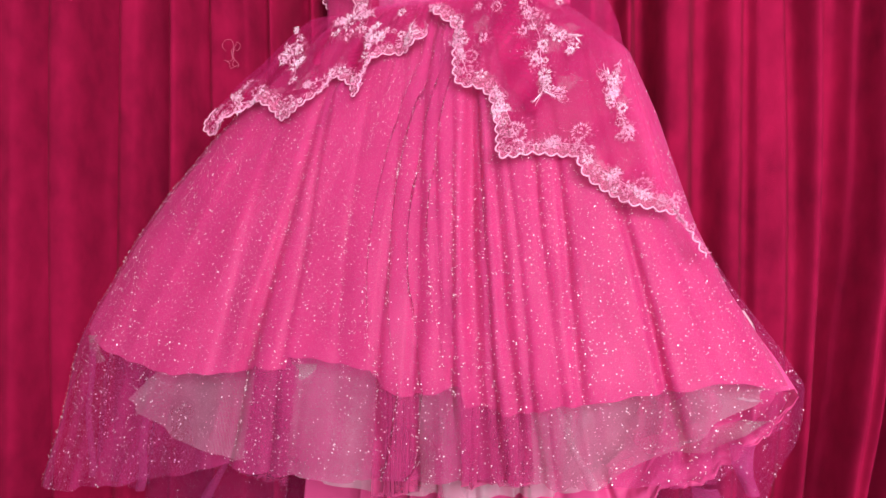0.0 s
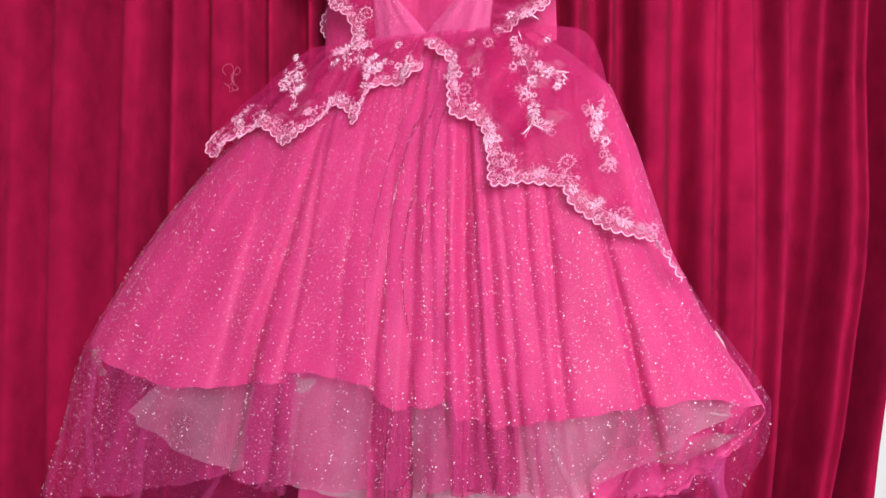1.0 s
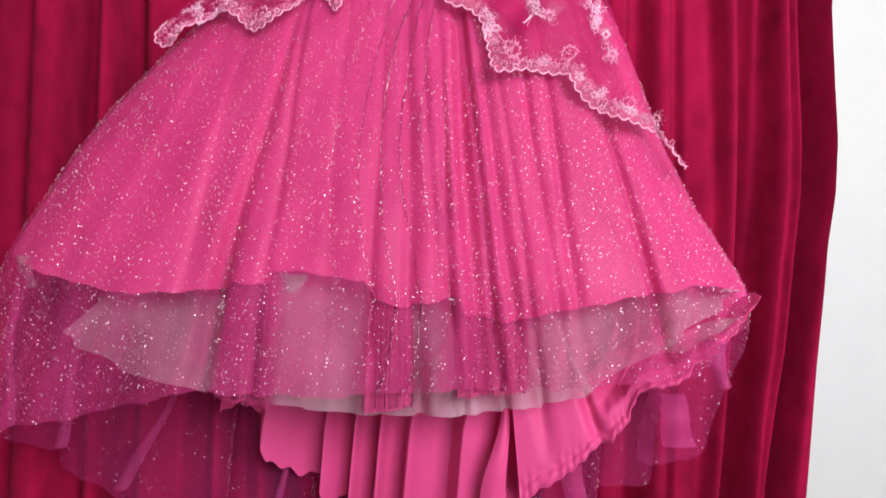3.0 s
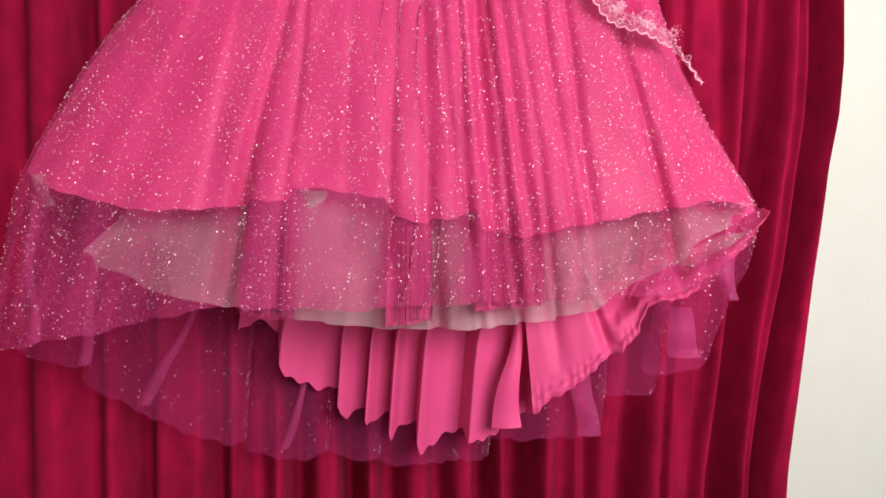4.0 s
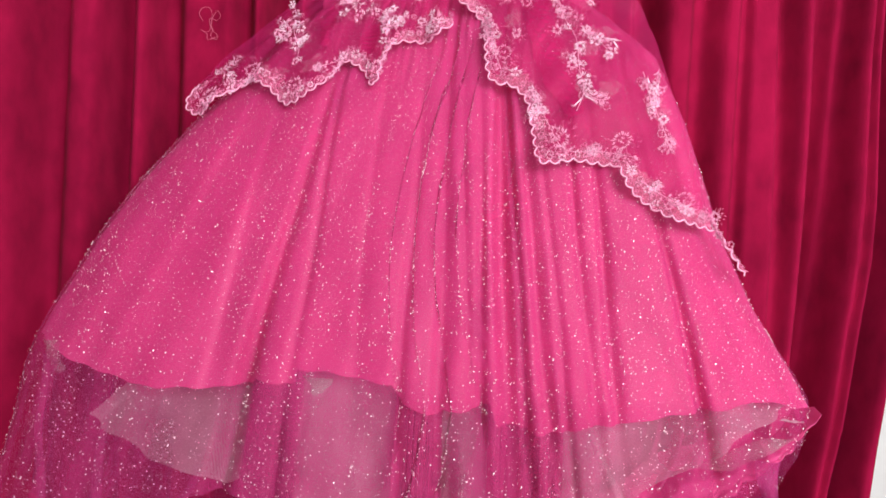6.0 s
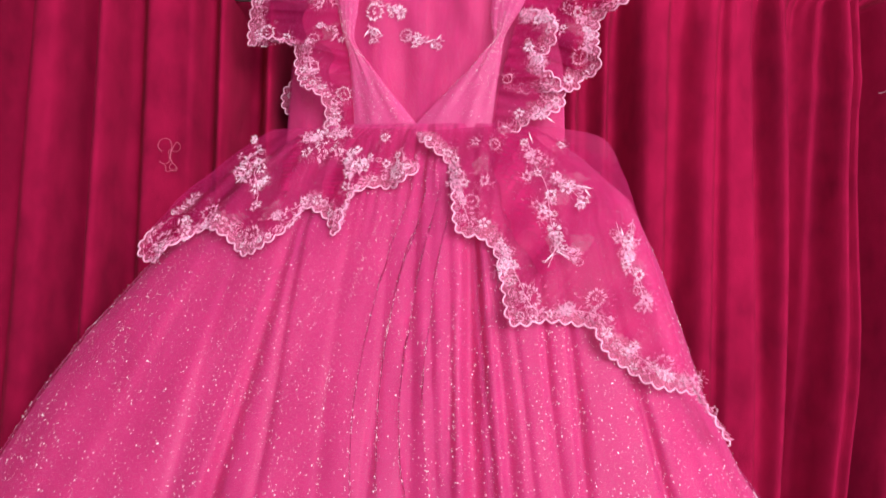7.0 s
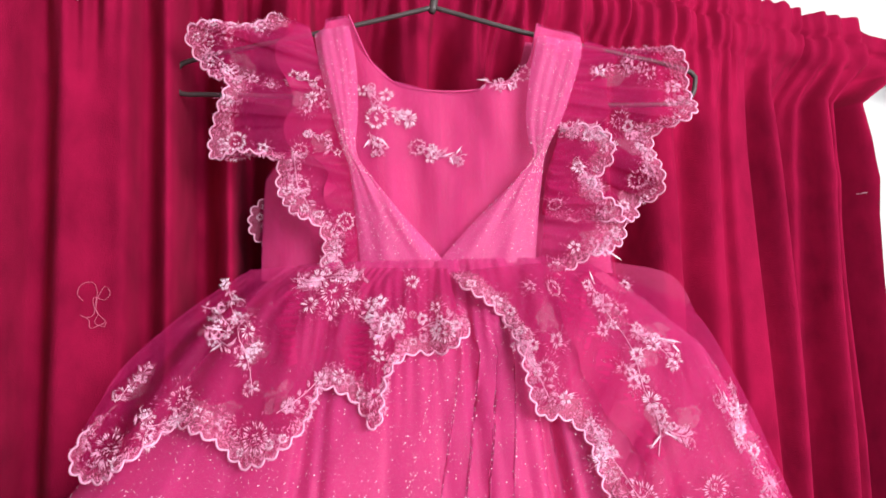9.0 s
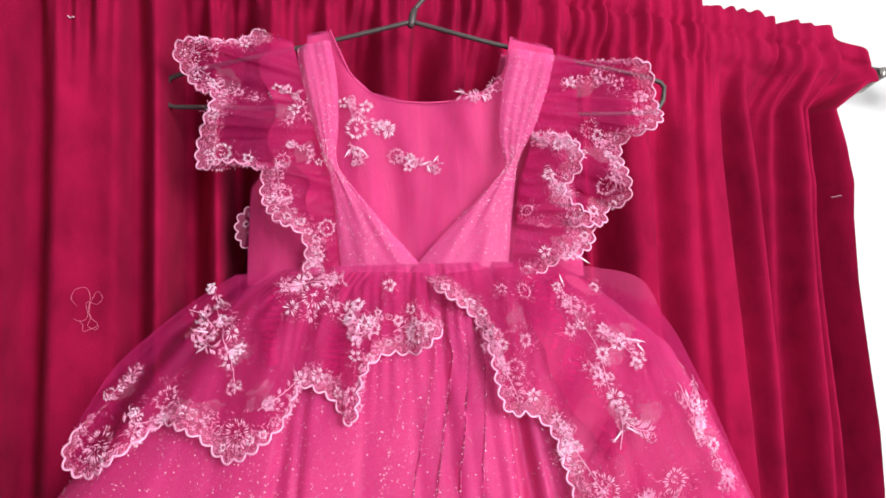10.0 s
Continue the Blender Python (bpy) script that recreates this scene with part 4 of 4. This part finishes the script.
lace_fold(pep_r, [(-.158, 1.700), (-.150, 1.668), (-.134, 1.625), (-.112, 1.575)], (.016, .024, .030, .012))
lace_fold(pep_r, [(-.128, 1.702), (-.140, 1.690), (-.146, 1.672)], (.004, .010, .004))
lace_fold(pep_l, [(-.348, 1.702), (-.352, 1.670), (-.344, 1.640)], (.010, .016, .006))
lace_fold(pep_l, [(-.300, 1.664), (-.304, 1.645), (-.300, 1.632)], (.012, .020, .010))


# embroidery on the bodice itself
def bodice_embroidery():
    ya = on(BODICE_G)
    for x, z, r, st in ((-.302, 1.852, 5, S), (-.283, 1.848, 6, S), (-.291, 1.829, 9, W), (-.265, 1.829, 7, S), (-.275, 1.832, 5, S), (-.259, 1.806, 7, W), (-.172, 1.866, 7, W), (-.247, 1.804, 4, S)):
        flower(dress, ya, x, z, r / 1000 * 1.15, "white" if st == S else st)
    for p in ([(-.258, 1.806), (-.245, 1.800), (-.23, 1.797), (-.222, 1.799)], [(-.297, 1.818), (-.294, 1.808), (-.286, 1.802)], [(-.176, 1.860), (-.19, 1.855), (-.203, 1.857)], [(-.30, 1.855), (-.285, 1.838), (-.262, 1.826)]):
        sprig(dress, ya, p, 0.007, 7, 190)


bodice_embroidery()


def leaf_strokes(parent, y_at, strokes):
    """Long satin-stitched leaves, each a bundle of close stitches."""
    for x, z, ang, ln in strokes:
        vs, fs = [], []
        for k in range(5):
            petal(vs, fs, x + (k - 2) * .0003 * math.sin(ang), z - (k - 2) * .0003 * math.cos(ang), y_at, ang + (k - 2) * .05, 0, ln * (1 - .12 * abs(k - 2)), .0006)
        part("stitched_leaf", vs, fs, THREAD_WHITE, parent, smooth=False)


leaf_strokes(dress, on(BODICE_G), ((-.240, 1.797, .35, .012), (-.233, 1.797, -1.2, .007), (-.228, 1.800, .9, .008), (-.288, 1.812, -.9, .010), (-.297, 1.812, -2.2, .009), (-.200, 1.858, 3.0, .010), (-.184, 1.857, -1.3, .007)))
leaf_strokes(pep_l[0], on(pep_l[1]), ((-.296, 1.672, -.3, .012), (-.286, 1.668, -1.8, .012), (-.402, 1.672, 2.3, .012), (-.398, 1.664, 3.0, .012), (-.396, 1.655, -2.5, .010)))
leaf_strokes(pep_r[0], on(pep_r[1]), ((-.108, 1.590, -2.3, .012), (-.106, 1.592, -.5, .014), (-.092, 1.650, -.2, .016), (-.084, 1.646, -.9, .010), (-.052, 1.604, 1.8, .010), (-.046, 1.600, 1.4, .008), (-.130, 1.690, 1.9, .012)))
leaf_strokes(ruf_f[0], on(ruf_f[1]), ((-.122, 1.808, -.8, .016), (-.120, 1.714, -.6, .012)))


# ---- glitter ----
def glitter(parent, G, n, seed, vlo=0.05, vhi=1.0, size=0.00035, even=False):
    r = random.Random(seed)
    nu, nv = G.shape[:2]
    vs, fs = [], []
    made = 0
    while made < n:
        a, b = (math.acos(1 - 2 * r.random()) / math.pi if even else r.random()) * (nu - 1.01), (vlo + (vhi - vlo) * r.random()) * (nv - 1.01)
        i, j = int(a), int(b)
        p = G[i, j] + (G[i + 1, j] - G[i, j]) * (a - i) + (G[i, j + 1] - G[i, j]) * (b - j)
        if noise.noise((p[0] * 22, p[2] * 22, seed)) * .5 + .62 < r.random():
            continue
        s = size * (0.52 + 0.62 * min(1.0, max(0.0, (1.70 - p[2]) / 0.30))) * r.choice((.55, .6, .7, .8, .9, 1.0, 1.15, 1.6))
        q = Euler((r.uniform(-.5, .5), r.uniform(-3, 3), r.uniform(-.5, .5))).to_matrix()
        k = len(vs)
        for m in range(5):
            w = 2 * math.pi * m / 5
            o = q @ Vector((s * math.cos(w), -0.0008, s * math.sin(w)))
            vs.append((p[0] + o[0], p[1] + o[1] - .0006, p[2] + o[2]))
        fs.append(tuple(range(k, k + 5)))
        made += 1
    part("glitter", vs, fs, FLAKE, parent, "scattered silver glitter flakes", smooth=False, kind="stuff")


glitter(tulle, TG, 14500, 3, 0.06, 1.0, even=True)
glitter(back_tulle, BG, 3200, 4, 0.45, 1.0)
glitter(wrap_l, WLG, 1400, 6, 0.0, 1.0, 0.00040)
glitter(wrap_r, WRG, 1400, 7, 0.0, 1.0, 0.00040)


# ---- hanger ----
def make_hanger():
    h = thing("clothes_hanger", (-.243, .697, 1.933), "dark grey coated wire clothes hanger hooked over the rod", "hanger")
    y = 0.694
    arm = spline([(-.243, 1.933), (-.315, 1.916), (-.441, 1.889), (-.457, 1.878), (-.459, 1.868), (-.452, 1.859), (-.426, 1.858), (-.24, 1.851), (-.1, 1.845), (-.034, 1.846), (-.024, 1.853), (-.021, 1.864), (-.034, 1.877), (-.155, 1.907), (-.243, 1.933)], 160)
    part("frame", *tube([(a, y, b) for a, b in arm], 0.0021, 8), WIRE, h)
    hook = spline([(-.243, y, 1.930), (-.240, y, 1.944), (-.221, y + .002, 1.970), (-.212, y + .006, 2.010), (-.214, y + .020, 2.050), (-.220, y + .045, 2.066), (-.224, y + .068, 2.050), (-.225, y + .072, 2.015)], 60)
    part("hook", *tube(hook, 0.0021, 8), WIRE, h)
    part("collar", *tube([(-.2445, y, 1.928), (-.243, y, 1.932), (-.242, y, 1.938), (-.240, y, 1.945)], [.0028, .0036, .0034, .0026], 8), WIRE, h)


make_hanger()


# ---- small things on the curtain ----
def make_threads():
    strands = ([(-.008, 1.688), (-.012, 1.694), (-.009, 1.701), (-.002, 1.702), (.001, 1.695), (.000, 1.686), (-.001, 1.678), (-.006, 1.676), (-.010, 1.678), (-.004, 1.674), (-.003, 1.668), (.003, 1.670), (.007, 1.673), (.001, 1.680), (.001, 1.690)],
               [(.001, 1.690), (.006, 1.699), (.010, 1.694), (.006, 1.689), (-.001, 1.691), (-.001, 1.684), (.002, 1.679), (.000, 1.672), (.006, 1.669), (.008, 1.672)])
    v, f = [], []
    for c in strands:
        p = spline(c, 90)
        d = curtain_depth(p[:, 0], p[:, 1])
        tv, tf = tube([onwall(a, b + .002, z) for (a, z), b in zip(p, d)], 0.00019, 5)
        f += [tuple(q + len(v) for q in face) for face in tf]
        v += list(tv)
    solo("loose_thread", v, f, LINT, "tangled pink loose thread caught on the velvet curtain", "thread")


make_threads()


def lint(s0, z0, ang, ln):
    """A short pale fibre stuck to the velvet."""
    pts = []
    for t in np.linspace(-.5, .5, 9):
        a, z = s0 + ln * t * math.cos(ang), z0 + ln * t * math.sin(ang) + ln * .15 * math.sin(t * 6)
        pts.append(onwall(a, float(curtain_depth(np.array([a]), np.array([z]))[0]) + .002, z))
    solo("lint", *tube(pts, 0.0005, 5), THREAD_WHITE, "short white fibre stuck to the velvet curtain", "lint", group="lint on the curtain")


lint(0.810, 1.806, -.3, .0035)
lint(-0.019, 1.924, -.5, .006)
